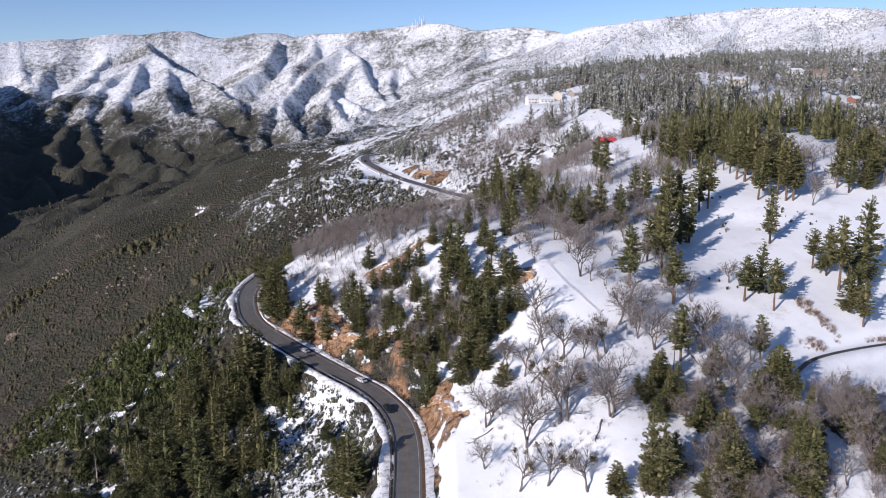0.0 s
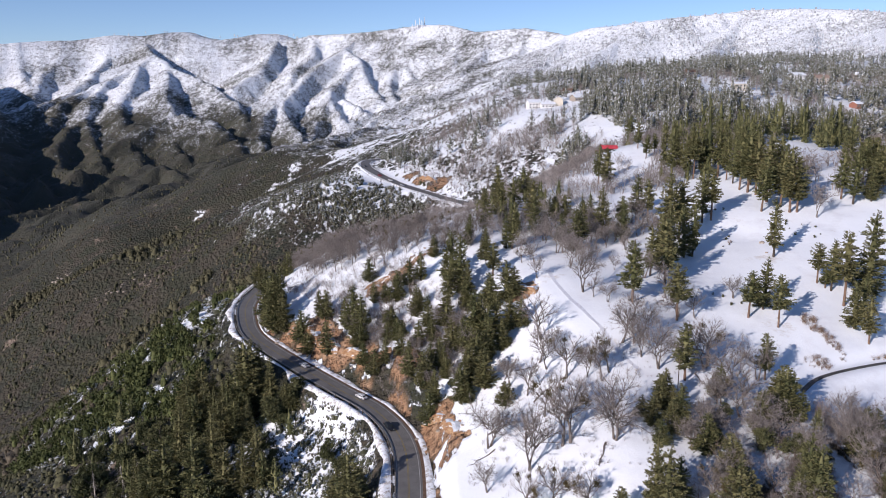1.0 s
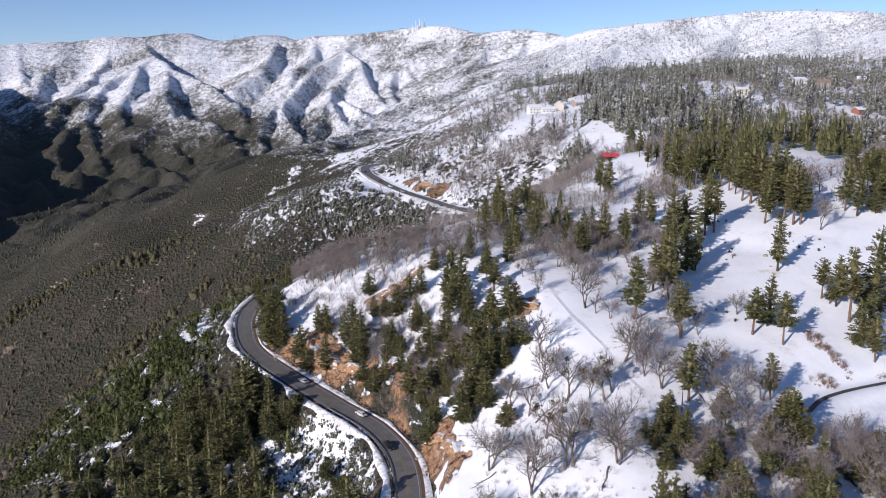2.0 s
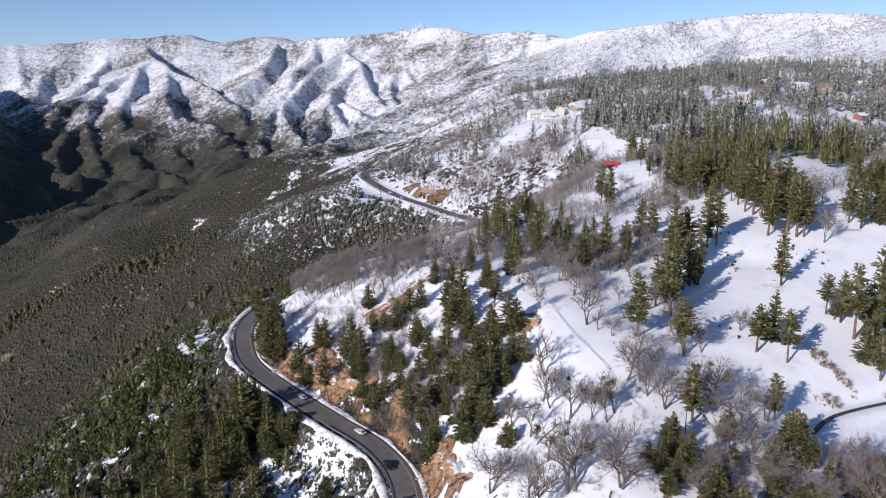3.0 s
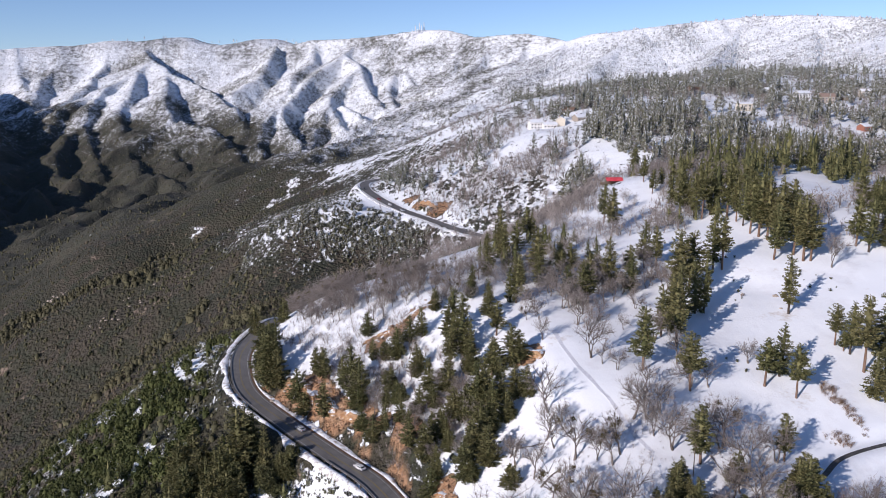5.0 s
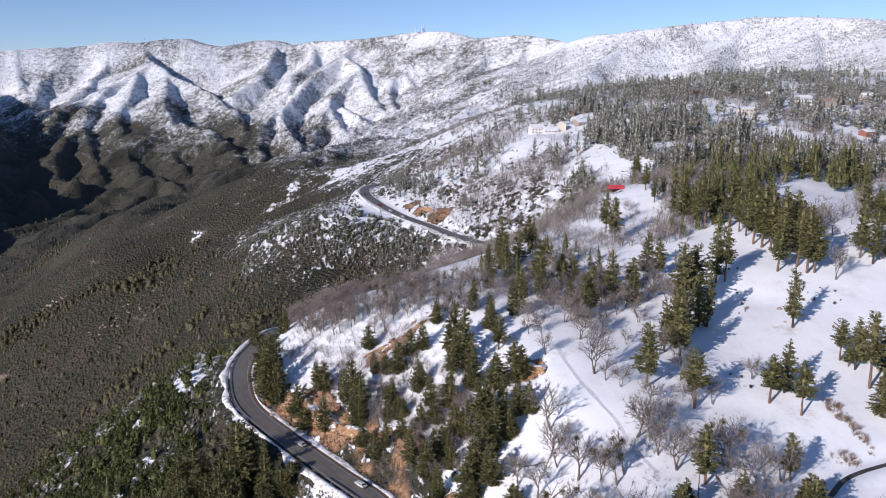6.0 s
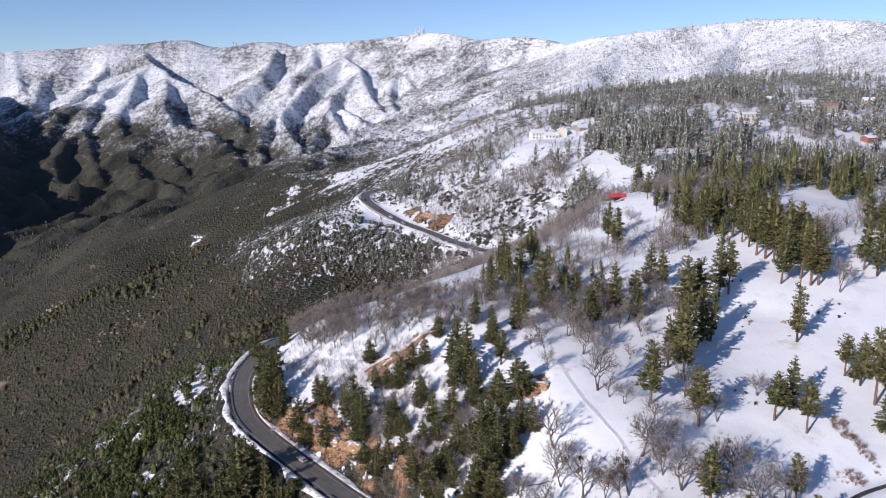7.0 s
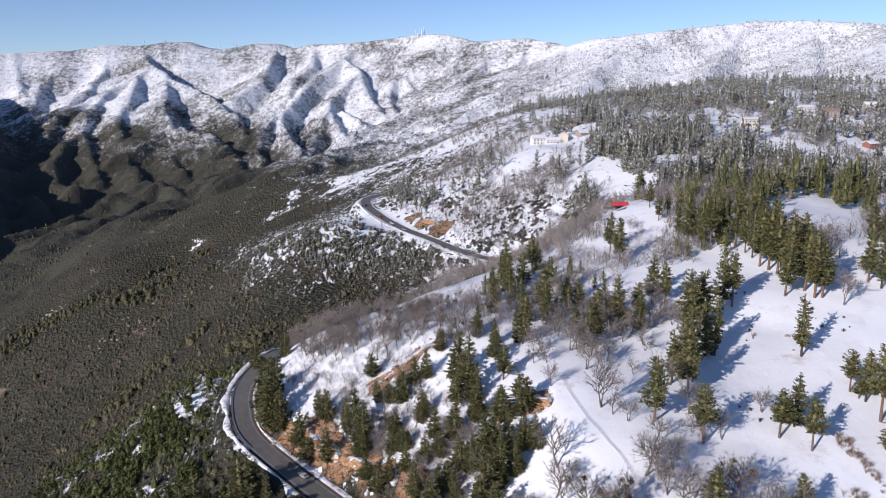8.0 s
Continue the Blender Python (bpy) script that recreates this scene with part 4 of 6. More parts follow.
def plant_evergreens(rows, group):
    xy = np.array(rows)
    zs = land(xy[:, 0], xy[:, 1])
    for (x, y, h), z in zip(rows, zs):
        k = int(dice.integers(len(EVERGREENS)))
        text, meshes = EVERGREENS[k]
        stand(("evergreen", k), meshes, "evergreen_oak", text, "oak tree", group, x, y, z, h / 10.0, dice.uniform(0.85, 1.2))


plant_evergreens([(-55.5, 262, 10.5), (-52.5, 263, 8), (-37.5, 232, 9), (-33, 226, 8), (-29, 214, 8.5), (-25.5, 209, 8), (-33, 213, 7)], "evergreen oaks below the road")
plant_evergreens(off_road(scatter(54, [(-82, 250, 26, 22, 0), (-108, 250, 30, 26, 0), (-72, 226, 22, 18, 0), (-95, 225, 24, 16, 0)], (7, 14)), 9), "evergreen oaks below the road")
plant_evergreens(off_road(scatter(16, [(92, 190, 26, 14, 0), (118, 180, 22, 14, 0)], (6, 10)), 6), "evergreen oaks in the gully")
for sx, sy, sh in ((-121, 247, 11), (-110, 245, 13), (-104, 243, 14), (-77, 270, 13)):
    stand("snag", snag_meshes() if "snag" not in FIRST else None, "dead_tree", "bleached dead conifer with drooping bare boughs", "dead tree", "dead trees", sx, sy, height_at(sx, sy), sh / 10.0)
plant_oaks(scatter(44, [(58, 300, 16, 18, 0), (72, 322, 18, 16, 0), (50, 325, 20, 16, 0), (92, 330, 16, 14, 0), (30, 300, 12, 8, 0)], (6, 12)), "bare oaks at the meadow edge")
# smaller growth between them
plant_pines(off_road(scatter(16, [(-74, 262, 9, 12, 0), (-92, 268, 14, 10, 0)], (13, 20))), (1, 4), "pines below the road")
plant_pines(off_road(scatter(26, [(-10, 270, 26, 14, -30), (8, 245, 12, 20, 0)], (5, 11))), (1, 2, 4), "conifers on the spur")
plant_pines(off_road(scatter(30, [(85, 180, 34, 22, 0), (60, 172, 16, 14, 0), (112, 172, 22, 16, 0)], (7, 14))), (1, 4), "pines in the gully")
plant_pines(scatter(20, [(205, 350, 30, 16, 0), (230, 380, 30, 30, 0)], (14, 23)), (0, 1, 3), "pines on the upper slope")
plant_oaks(off_road(scatter(60, [(-30, 352, 32, 16, 150), (-5, 350, 30, 14, 150), (-60, 380, 25, 12, 140)], (7, 11))), "bare oaks along the crest")
plant_oaks(off_road(scatter(56, [(88, 188, 28, 16, 0), (112, 182, 28, 20, 0), (80, 165, 24, 10, 0)], (6, 11))), "bare oaks in the gully")
plant_oaks(off_road(scatter(60, [(-38, 334, 22, 9, 150), (-10, 327, 20, 8, 150), (-58, 352, 14, 9, 130)], (5, 9))), "bare oaks along the crest")
plant_pines(scatter(12, [(22, 318, 18, 12, 150), (50, 335, 22, 16, 0)], (9, 16)), (0, 1, 2), "pines on the upper slope")
plant_oaks(off_road(scatter(24, [(-15, 285, 25, 14, -30), (0, 255, 14, 20, 0)], (5, 9))), "bare oaks on the spur")


# woods and scrub that nobody could count
def firs(name, rows, material, label, category, wide, blades=44, tuft=0.13):
    """Many conifers in one mesh: each has a ragged heart and sprays of needles round it."""
    rows = np.array(rows)
    n, tiers, sides = len(rows), 4, 5
    z = land(rows[:, 0], rows[:, 1])
    h = rows[:, 2]
    girth = wide * h * dice.uniform(0.7, 1.35, n)
    foot = dice.uniform(0.02, 0.26, n)
    blunt = dice.uniform(0.55, 1.0, n)
    verts = np.empty((n, tiers, sides + 1, 3))
    for i in range(tiers):
        f = i / tiers
        turn = np.arange(sides)[None] * 2 * np.pi / sides + dice.uniform(0, 6.28, (n, 1)) + dice.normal(0, 0.25, (n, sides))
        r = 0.55 * girth[:, None] * ((1 - f) ** blunt[:, None] + 0.04) * dice.uniform(0.5, 1.25, (n, sides))
        at = (foot + (0.97 - foot) * f) * h
        step = (1 - foot) * h / tiers
        verts[:, i, :sides, 0] = rows[:, 0][:, None] + np.cos(turn) * r
        verts[:, i, :sides, 1] = rows[:, 1][:, None] + np.sin(turn) * r
        verts[:, i, :sides, 2] = (z + at)[:, None] - step[:, None] * dice.uniform(-0.3, 0.4, (n, sides))
        verts[:, i, sides] = np.stack([rows[:, 0] + dice.normal(0, 0.02, n) * h, rows[:, 1] + dice.normal(0, 0.02, n) * h, z + at + step * 1.3], 1)
    i = np.arange(sides)
    skirt = np.stack([i, (i + 1) % sides, np.full(sides, sides)], 1)
    heart = verts.reshape(-1, 3), (skirt[None] + (np.arange(n * tiers) * (sides + 1))[:, None, None]).reshape(-1, 3)
    f = 1 - (1 - dice.uniform(0, 1, (n, blades))) ** 0.65
    turn = dice.uniform(0, 6.28, (n, blades))
    lobe = 1 + 0.3 * np.sin(2 * turn + dice.uniform(0, 6.28, (n, 1)) + 5 * f)
    r = girth[:, None] * ((1 - f) ** blunt[:, None] * np.minimum(1, 0.6 + 2.5 * f) + 0.02) * dice.uniform(0.35, 0.9, (n, blades)) * lobe
    root = np.stack([rows[:, 0][:, None] + np.cos(turn) * r, rows[:, 1][:, None] + np.sin(turn) * r, z[:, None] + (foot[:, None] + (0.99 - foot[:, None]) * f) * h[:, None]], 2)
    way = np.stack([np.cos(turn), np.sin(turn), dice.uniform(-0.3, 0.9, (n, blades)) + 0.8 * f], 2) + dice.normal(0, 0.4, (n, blades, 3))
    leafy = sprays(root.reshape(-1, 3), way.reshape(-1, 3), (h[:, None] * tuft * (1.15 - 0.6 * f)).ravel(), 0.9)
    return tagged(new(name, fast_mesh(name, *joined([heart, leafy]), material)), label, category, kind="stuff")


def shrubs(name, rows, material, label, category, wide=0.75, blades=11, sunk=0.0):
    """Many round shrubs in one mesh: each is an uneven dome with leafy sprays standing off it."""
    rows = np.array(rows)
    n, sides = len(rows), 6
    z = land(rows[:, 0], rows[:, 1]) - sunk
    h = rows[:, 2]
    r = wide * h
    turn = np.arange(sides)[None] * 2 * np.pi / sides + dice.uniform(0, 6.28, (n, 1)) + dice.normal(0, 0.2, (n, sides))
    v = np.empty((n, 2 * sides + 1, 3))
    for k, (level, share) in enumerate(((-0.25, 0.70), (0.42, 0.55))):
        q = r[:, None] * share * dice.uniform(0.6, 1.25, (n, sides))
        v[:, k * sides:(k + 1) * sides, 0] = rows[:, 0][:, None] + np.cos(turn + 0.5 * k) * q
        v[:, k * sides:(k + 1) * sides, 1] = rows[:, 1][:, None] + np.sin(turn + 0.5 * k) * q
        v[:, k * sides:(k + 1) * sides, 2] = z[:, None] + h[:, None] * (level + k * dice.uniform(-0.2, 0.2, (n, sides)))
    v[:, -1] = np.stack([rows[:, 0] + dice.normal(0, 0.15, n) * r, rows[:, 1] + dice.normal(0, 0.15, n) * r, z + h * dice.uniform(0.5, 0.75, n)], 1)
    i = np.arange(sides)
    j = (i + 1) % sides
    faces = np.concatenate([np.stack([i, j, j + sides], 1), np.stack([i, j + sides, i + sides], 1), np.stack([i + sides, j + sides, np.full(sides, 2 * sides)], 1)])
    dome = v.reshape(-1, 3), (faces[None] + (np.arange(n) * (2 * sides + 1))[:, None, None]).reshape(-1, 3)
    a, up = dice.uniform(0, 6.28, (n, blades)), dice.uniform(0.1, 1.3, (n, blades))
    way = np.stack([np.cos(a) * np.cos(up), np.sin(a) * np.cos(up), np.sin(up)], 2)
    root = np.stack([rows[:, 0][:, None] + way[:, :, 0] * r[:, None] * 0.62, rows[:, 1][:, None] + way[:, :, 1] * r[:, None] * 0.62, z[:, None] + way[:, :, 2] * h[:, None] * 0.68], 2)
    leafy = sprays(root.reshape(-1, 3), way.reshape(-1, 3) + dice.normal(0, 0.45, (n * blades, 3)), np.repeat(np.minimum(h * 0.36, 0.45 + 0.12 * h), blades), 1.0)
    return tagged(new(name, fast_mesh(name, *joined([dome, leafy]), material)), label, category, kind="stuff")


def bare_stand(name, rows, material, label, category, twigs=26, wide=0.4, thick=0.016, stems=1):
    """Many leafless trees in one mesh: each has its stems and a head of thin twigs."""
    rows = np.array(rows)
    n = len(rows)
    z = land(rows[:, 0], rows[:, 1])
    base = np.stack([rows[:, 0], rows[:, 1], z - 0.2], 1)
    h = rows[:, 2]
    blades = []
    lean = dice.normal(0, 0.16 + 0.12 * (stems > 1), (n, stems, 3))
    lean[:, :, 2] = 1.0
    for k in range(stems):
        w = np.cross(lean[:, k], dice.normal(0, 1, (n, 3)))
        w /= np.linalg.norm(w, axis=1)[:, None]
        half = (w.T * h * thick * 1.3).T
        blades.append(np.stack([base - half, base + half, base + (lean[:, k].T * h * 0.85).T], 1))
    for k in range(twigs):
        s = lean[np.arange(n), dice.integers(0, stems, n)]
        f = dice.uniform(0.18, 0.80, n)
        p = base + (s.T * h * f).T
        a = dice.uniform(0, 6.28, n)
        d = np.stack([np.cos(a), np.sin(a), dice.uniform(0.25, 1.5, n)], 1)
        d /= np.linalg.norm(d, axis=1)[:, None]
        reach = h * wide * dice.uniform(0.5, 1.2, n) * (1.1 - 0.5 * f)
        q = p + (d.T * reach * 0.45).T * dice.integers(0, 2, n)[:, None]
        d = d + dice.normal(0, 0.35, (n, 3))
        w = np.cross(d, dice.normal(0, 1, (n, 3)))
        w /= np.linalg.norm(w, axis=1)[:, None]
        half = (w.T * h * thick * dice.uniform(0.35, 0.8, n)).T
        blades.append(np.stack([q - half, q + half, q + (d.T * reach * 0.8).T], 1))
    v = np.concatenate(blades).reshape(-1, 3)
    return tagged(new(name, fast_mesh(name, v, np.arange(len(v)).reshape(-1, 3), material)), label, category, kind="stuff")


def fan(count, turn, reach, keep):
    """Random places by bearing (degrees) and distance, thinned by a share."""
    a = np.radians(dice.uniform(*turn, count))
    r = np.exp(dice.uniform(math.log(reach[0]), math.log(reach[1]), count))
    x, y = np.sin(a) * r, np.cos(a) * r
    ok = dice.uniform(0, 1, count) < keep(x, y)
    return x[ok], y[ok]


def wooded_share(x, y):
    s = smoothstep(x + 0.02 * (y - 450), 60, 150) * smoothstep(y - 0.12 * x, 385, 430)
    high = smoothstep(y, 600, 750)
    behind = np.exp(-(((x - 158) / 42.0) ** 2 + ((y - 468) / 46.0) ** 2))
    s = np.maximum(s * (0.25 + 0.75 * smoothstep(y, 480, 560)), behind)
    s = np.maximum(s, 0.28 * smoothstep(y, 640, 700) * smoothstep(x, -20, 50) * smoothstep(-y, -900, -800))
    s = np.maximum(s, smoothstep(y, 850, 940) * smoothstep(x, 90, 200) * smoothstep(-y, -1150, -1080))
    return s * (0.12 + 0.14 * high + (0.88 - 0.14 * high) * smoothstep(rough(x, y, 55, 3, 51), -0.10, 0.12))


CLEARINGS = [(170, 607, 22), (178, 600, 18), (202, 455, 26), (300, 630, 24), (278, 791, 26), (71, 713, 22), (118, 625, 16), (126, 563, 22), (460, 870, 30),
             (294, 685, 20), (89, 760, 16), (101, 750, 16), (112, 752, 12), (128, 806, 12), (133, 762, 13), (168, 734, 14), (272, 860, 13),
             (328, 938, 12), (287, 750, 14), (356, 867, 13), (371, 817, 13), (383, 792, 14), (416, 815, 12), (478, 892, 13), (361, 672, 12), (104, 487, 15), (112, 470, 14), (103, 455, 14), (99, 435, 12), (94, 412, 11), (235, 560, 14), (350, 700, 16)]


def open_ground(x, y):
    s = np.ones(len(x))
    for cx, cy, r in CLEARINGS:
        s *= smoothstep(np.hypot(x - cx, (y - cy + 8) * 0.7), r * 0.8, r * 1.25)
    return s


x, y = fan(9800, (0, 36), (395, 1400), lambda x, y: wooded_share(x, y) * open_ground(x, y))
h = dice.uniform(11, 21, len(x)) * dice.uniform(0.55, 1.2, len(x))
low = y < 760 + 0.4 * x + 120 * rough(x, y, 120, 2, 77)
near = y < 520
firs("conifer_forest", np.stack([x, y, h * 1.2], 1)[near], NEEDLES, "green conifer woods behind the meadow", "forest", 0.20, 150, 0.075)
firs("conifer_forest", np.stack([x, y, h], 1)[low & ~near], FROSTED, "snow-dusted dark conifer forest on the upper slope", "forest", 0.25, 64, 0.11)
firs("conifer_forest", np.stack([x, y, h * 0.85], 1)[~low], FROSTED, "snow-dusted pale conifer forest higher up the slope", "forest", 0.26, 30, 0.15)

x, y = fan(23000, (-6, 36), (395, 1250), lambda x, y: smoothstep(x + 0.10 * (y - 450), -45, 60) * smoothstep(rough(x, y, 60, 3, 71), -0.22, 0.06) * open_ground(x, y))
rows = np.array(off_road(np.stack([x, y, dice.uniform(3.5, 9, len(x))], 1)))
bare_stand("bare_woods", rows, TWIGS, "leafless grey-brown woods among snow on the slope", "woods", 24, 0.50, 0.030)

rows = scatter(150, [(30, 390, 45, 40, 0), (60, 345, 30, 25, 0), (66, 400, 22, 45, 0), (24, 322, 26, 14, 150), (48, 345, 32, 22, 0)], (5, 11))
rows = rows + scatter(420, [(40, 480, 42, 50, 0), (70, 560, 42, 50, 0), (20, 550, 22, 40, 0), (60, 640, 50, 36, 0), (95, 430, 14, 30, 0)], (4, 9))
bare_stand("bare_woods", off_road(rows, 7), TWIGS, "leafless grey oaks scattered over the snowy upper slope", "woods", 110, 0.5, 0.011, 2)

# frosted trees along the skyline
x, y = fan(9000, (-33, 34), (1500, 3600), lambda x, y: 1.0 + 0 * x)
z = land(x, y)
rise = smoothstep(z + 40 * rough(x, y, 200, 3, 81), 215, 300) + smoothstep(x, 350, 700) * smoothstep(z, 120, 200) * 0.7
keep = dice.uniform(0, 1, len(x)) < 0.8 * rise
shrubs("skyline_trees", np.stack([x, y, dice.uniform(6, 11, len(x))], 1)[keep], FROST, "tiny frost-white conifers along the far skyline", "forest", 0.38, 5, 4.0)
x, y = fan(15000, (4, 35), (1350, 2600), lambda x, y: 0.25 + 0.75 * smoothstep(rough(x, y, 100, 3, 83), -0.15, 0.15))
keep = land(x, y) > 110
shrubs("ridge_trees", np.stack([x, y, dice.uniform(6, 12, len(x))], 1)[keep], WHITE_TREES, "frost-white conifers dotted over the snowy ridge", "forest", 0.40, 4, 1.5)
# dark scrub among the snow of the far range
x, y = fan(18000, (-33, 33), (1300, 3300), lambda x, y: 0.25 + 0.75 * smoothstep(rough(x, y, 130, 3, 91), -0.1, 0.2))
keep = (land(x, y) > -260) & (dice.uniform(0, 1, len(x)) > smoothstep(x, 100, 350))
shrubs("mountain_scrub", np.stack([x, y, dice.uniform(2.5, 6, len(x))], 1)[keep], LEAVES, "dark scrub dotted over the snowy far range", "shrubs", 0.55, 4)


def chaparral_share(x, y):
    below = (y < 430) * (x < road_x(y) - 9)
    beyond = (y >= 430) * smoothstep(-x + 0.08 * (y - 430), -30, 10)
    return below + beyond


x, y = fan(38000, (-36, 4), (215, 1300), chaparral_share)
rows = np.array(off_road(np.stack([x, y, np.exp(dice.normal(0.40, 0.42, len(x)))], 1), 9.5))
cover = snow_cover(rows[:, 0], rows[:, 1], land(rows[:, 0], rows[:, 1]))
clump = smoothstep(rough(rows[:, 0], rows[:, 1], 30, 3, 97), -0.22, 0.16)
rows = rows[dice.uniform(0, 1, len(rows)) < (0.35 + 0.9 * clump) * (1.2 - 1.1 * cover - 0.12 * (rows[:, 1] < 300))]
brown = dice.uniform(-0.2, 0.2, len(rows)) + rough(rows[:, 0], rows[:, 1], 110, 3, 95) > 0.13
cover = snow_cover(rows[:, 0], rows[:, 1], land(rows[:, 0], rows[:, 1])) > 0.30
shrubs("chaparral", rows[cover], DUSTED_LEAVES, "snow-dusted dark chaparral shrubs among patches of snow", "shrubs")
shrubs("chaparral", rows[~brown & ~cover], LEAVES, "dark green chaparral shrubs on the steep flank", "shrubs")
shrubs("chaparral", rows[brown & ~cover], DRY_SCRUB, "dry brown chaparral brush on the steep flank", "shrubs")
# dark round oaks that line the gully beyond the flank's shoulder
rows = scatter(520, [(-255, 675, 26, 12, 20), (-330, 950, 45, 22, 30), (-440, 900, 60, 14, 12), (-495, 870, 20, 40, 20), (-285, 668, 22, 8, 10), (-150, 420, 26, 14, 60), (-215, 545, 50, 20, 40), (-120, 480, 14, 30, 0)], (3.5, 8.0))
shrubs("oak_scrub", off_road(rows, 9), LEAVES, "dark round evergreen oaks along the gully of the flank", "trees", 0.62, 26)
rows = scatter(560, [(-60, 602, 52, 20, 0), (-88, 612, 45, 14, 0), (-45, 590, 40, 12, 0), (-115, 640, 30, 22, 0), (-60, 630, 30, 10, -20)], (1.8, 4.2))
shrubs("oak_scrub", off_road(rows, 9), DUSTED_LEAVES, "round dark evergreen shrubs in the snow below the distant road", "shrubs", 0.62, 26)
rows = scatter(190, [(-42, 324, 34, 10, -30), (-20, 318, 24, 8, 10), (-60, 345, 14, 16, 0)], (1.5, 5.0))
bare_stand("leafless_brush", off_road(rows, 8), TWIGS, "leafless grey brush on the snowy crest above the cut", "brush", 60, 0.55, 0.012, 3)
# brush on the cut slope and in the gully
rows = scatter(160, [(-14, 282, 26, 12, -30), (2, 262, 12, 18, 0), (-34, 300, 22, 8, -30)], (2.5, 5.5))
bare_stand("leafless_brush", off_road(rows, 8), RED_TWIGS, "tall reddish-grey leafless brush between the conifers of the spur", "brush", 100, 0.6, 0.010, 5)
rows = scatter(640, [(-12, 258, 12, 12, 0), (-22, 290, 42, 15, -30), (-2, 262, 14, 16, 0), (-40, 318, 30, 10, -30)], (1.5, 3.8))
bare_stand("leafless_brush", off_road(rows, 7), TWIGS, "leafless grey-brown brush on the cut slope above the road", "brush", 60, 0.6, 0.012, 4)
rows = scatter(560, [(92, 190, 30, 16, 0), (125, 192, 28, 18, 0), (80, 166, 34, 14, 0), (122, 168, 28, 14, 0)], (2.2, 6.0))
bare_stand("leafless_brush", off_road(rows, 6), RED_TWIGS, "dense reddish-grey leafless thicket in the shaded gully", "brush", 90, 0.62, 0.011, 5)
rows = scatter(120, [(92, 186, 30, 14, 0), (125, 192, 26, 16, 0), (80, 164, 34, 14, 0)], (1.2, 3.0)) + scatter(26, [(60, 228, 14, 5, 0)], (1.2, 2.4)) + scatter(420, [(30, 212, 22, 22, 0), (58, 212, 24, 18, 0), (24, 190, 18, 16, 0), (52, 190, 20, 14, 0), (74, 232, 16, 8, 0)], (0.5, 1.9))
bare_stand("leafless_brush", off_road(rows, 6), TWIGS, "leafless grey-brown thicket in the snowy gully", "brush", 70, 0.6, 0.012, 5)
rows = scatter(56, [(-85, 245, 35, 25, 20), (-120, 265, 30, 25, 0), (-60, 225, 20, 14, 0), (45, 370, 30, 26, 0)], (6, 15))
firs("young_conifers", off_road(rows, 8), NEEDLES, "green conifers of middling height on the snowy slopes", "forest", 0.24, 240, 0.07)
rows = scatter(900, [(-148, 335, 36, 28, 150), (-115, 306, 30, 22, 150), (-96, 281, 26, 14, 150), (-155, 300, 26, 15, 0)], (1.8, 6.0))
spot = np.array(rows)
rows = spot[rough(spot[:, 0], spot[:, 1], 24, 3, 39) > -0.04]
shrubs("young_conifers", off_road(rows, 8.5), YOUNG, "bushy young green conifers on the slope below the road", "forest", 0.48, 44)
rows = scatter(300, [(-150, 330, 40, 60, 20), (-120, 370, 24, 45, 10), (-190, 380, 30, 60, 20)], (2.5, 6.5))
shrubs("young_conifers", off_road(rows, 9), YOUNG, "young dark green conifers on the flank below the road", "forest", 0.42, 40)
rows = scatter(60, [(-46, 745, 14, 40, 15), (-20, 700, 20, 25, 0)], (7, 14))
firs("conifer_forest", off_road(rows, 8), FROSTED, "dark conifers on the knoll beside the distant road", "forest", 0.22, 70, 0.11)
plant_pines([(-70, 312, 24), (-73, 318, 22), (-76, 325, 20), (-66, 307, 18), (-71, 326, 17), (-78, 333, 13), (-79, 350, 9), (-76, 366, 12)], (1, 4), "conifers on the spur")
rows = scatter(34, [(121, 345, 8, 7, 0), (110, 320, 12, 10, 0), (150, 320, 14, 10, 0), (100, 262, 22, 6, 0)], (0.5, 1.3))
shrubs("low_shrubs", rows, LEAVES, "small dark shrubs poking through the meadow snow", "shrubs", 0.6, 30)
rows = scatter(40, [(-22, 640, 26, 6, -50), (-70, 610, 20, 6, 0)], (1.5, 3.5))
shrubs("chaparral", off_road(rows, 9), LEAVES, "round dark bushes in the snow by the distant road", "shrubs", 0.6, 20)
rows = scatter(270, [(-28, 350, 40, 16, 150), (0, 345, 34, 14, 155), (-58, 378, 26, 12, 140), (30, 350, 30, 20, 0)], (3, 7.5))
bare_stand("leafless_brush", off_road(rows, 7), TWIGS, "leafless grey trees and brush along the snowy crest", "brush", 60, 0.5, 0.012, 2)
rows = scatter(190, [(122, 248, 3.0, 5, 0), (124.5, 239, 2.0, 7, 10), (116, 230, 4, 2.5, 0), (119, 314, 2, 1.2, 0), (142, 236, 9, 0.9, 10)], (0.6, 2.0))
bare_stand("dry_brush", rows, DRY_LEAVES, "reddish-brown dry brush in the meadow snow", "brush", 70, 0.75, 0.016, 7)
rows = scatter(1700, [(-55, 238, 24, 16, 20), (-42, 248, 18, 9, -40), (-36, 222, 16, 18, 0), (-28, 206, 12, 12, 0), (-90, 262, 18, 14, 0)], (0.3, 0.95))
shrubs("chaparral", off_road(rows, 8), SAGE, "low grey-green sage bushes in the roadside snow", "shrubs", 0.7, 22)

# ---- road furniture ----
def part(name, data, parent, label=""):
    ob = new(name, data)
    ob.parent = parent
    if label:
        tagged(ob, label)
    return ob


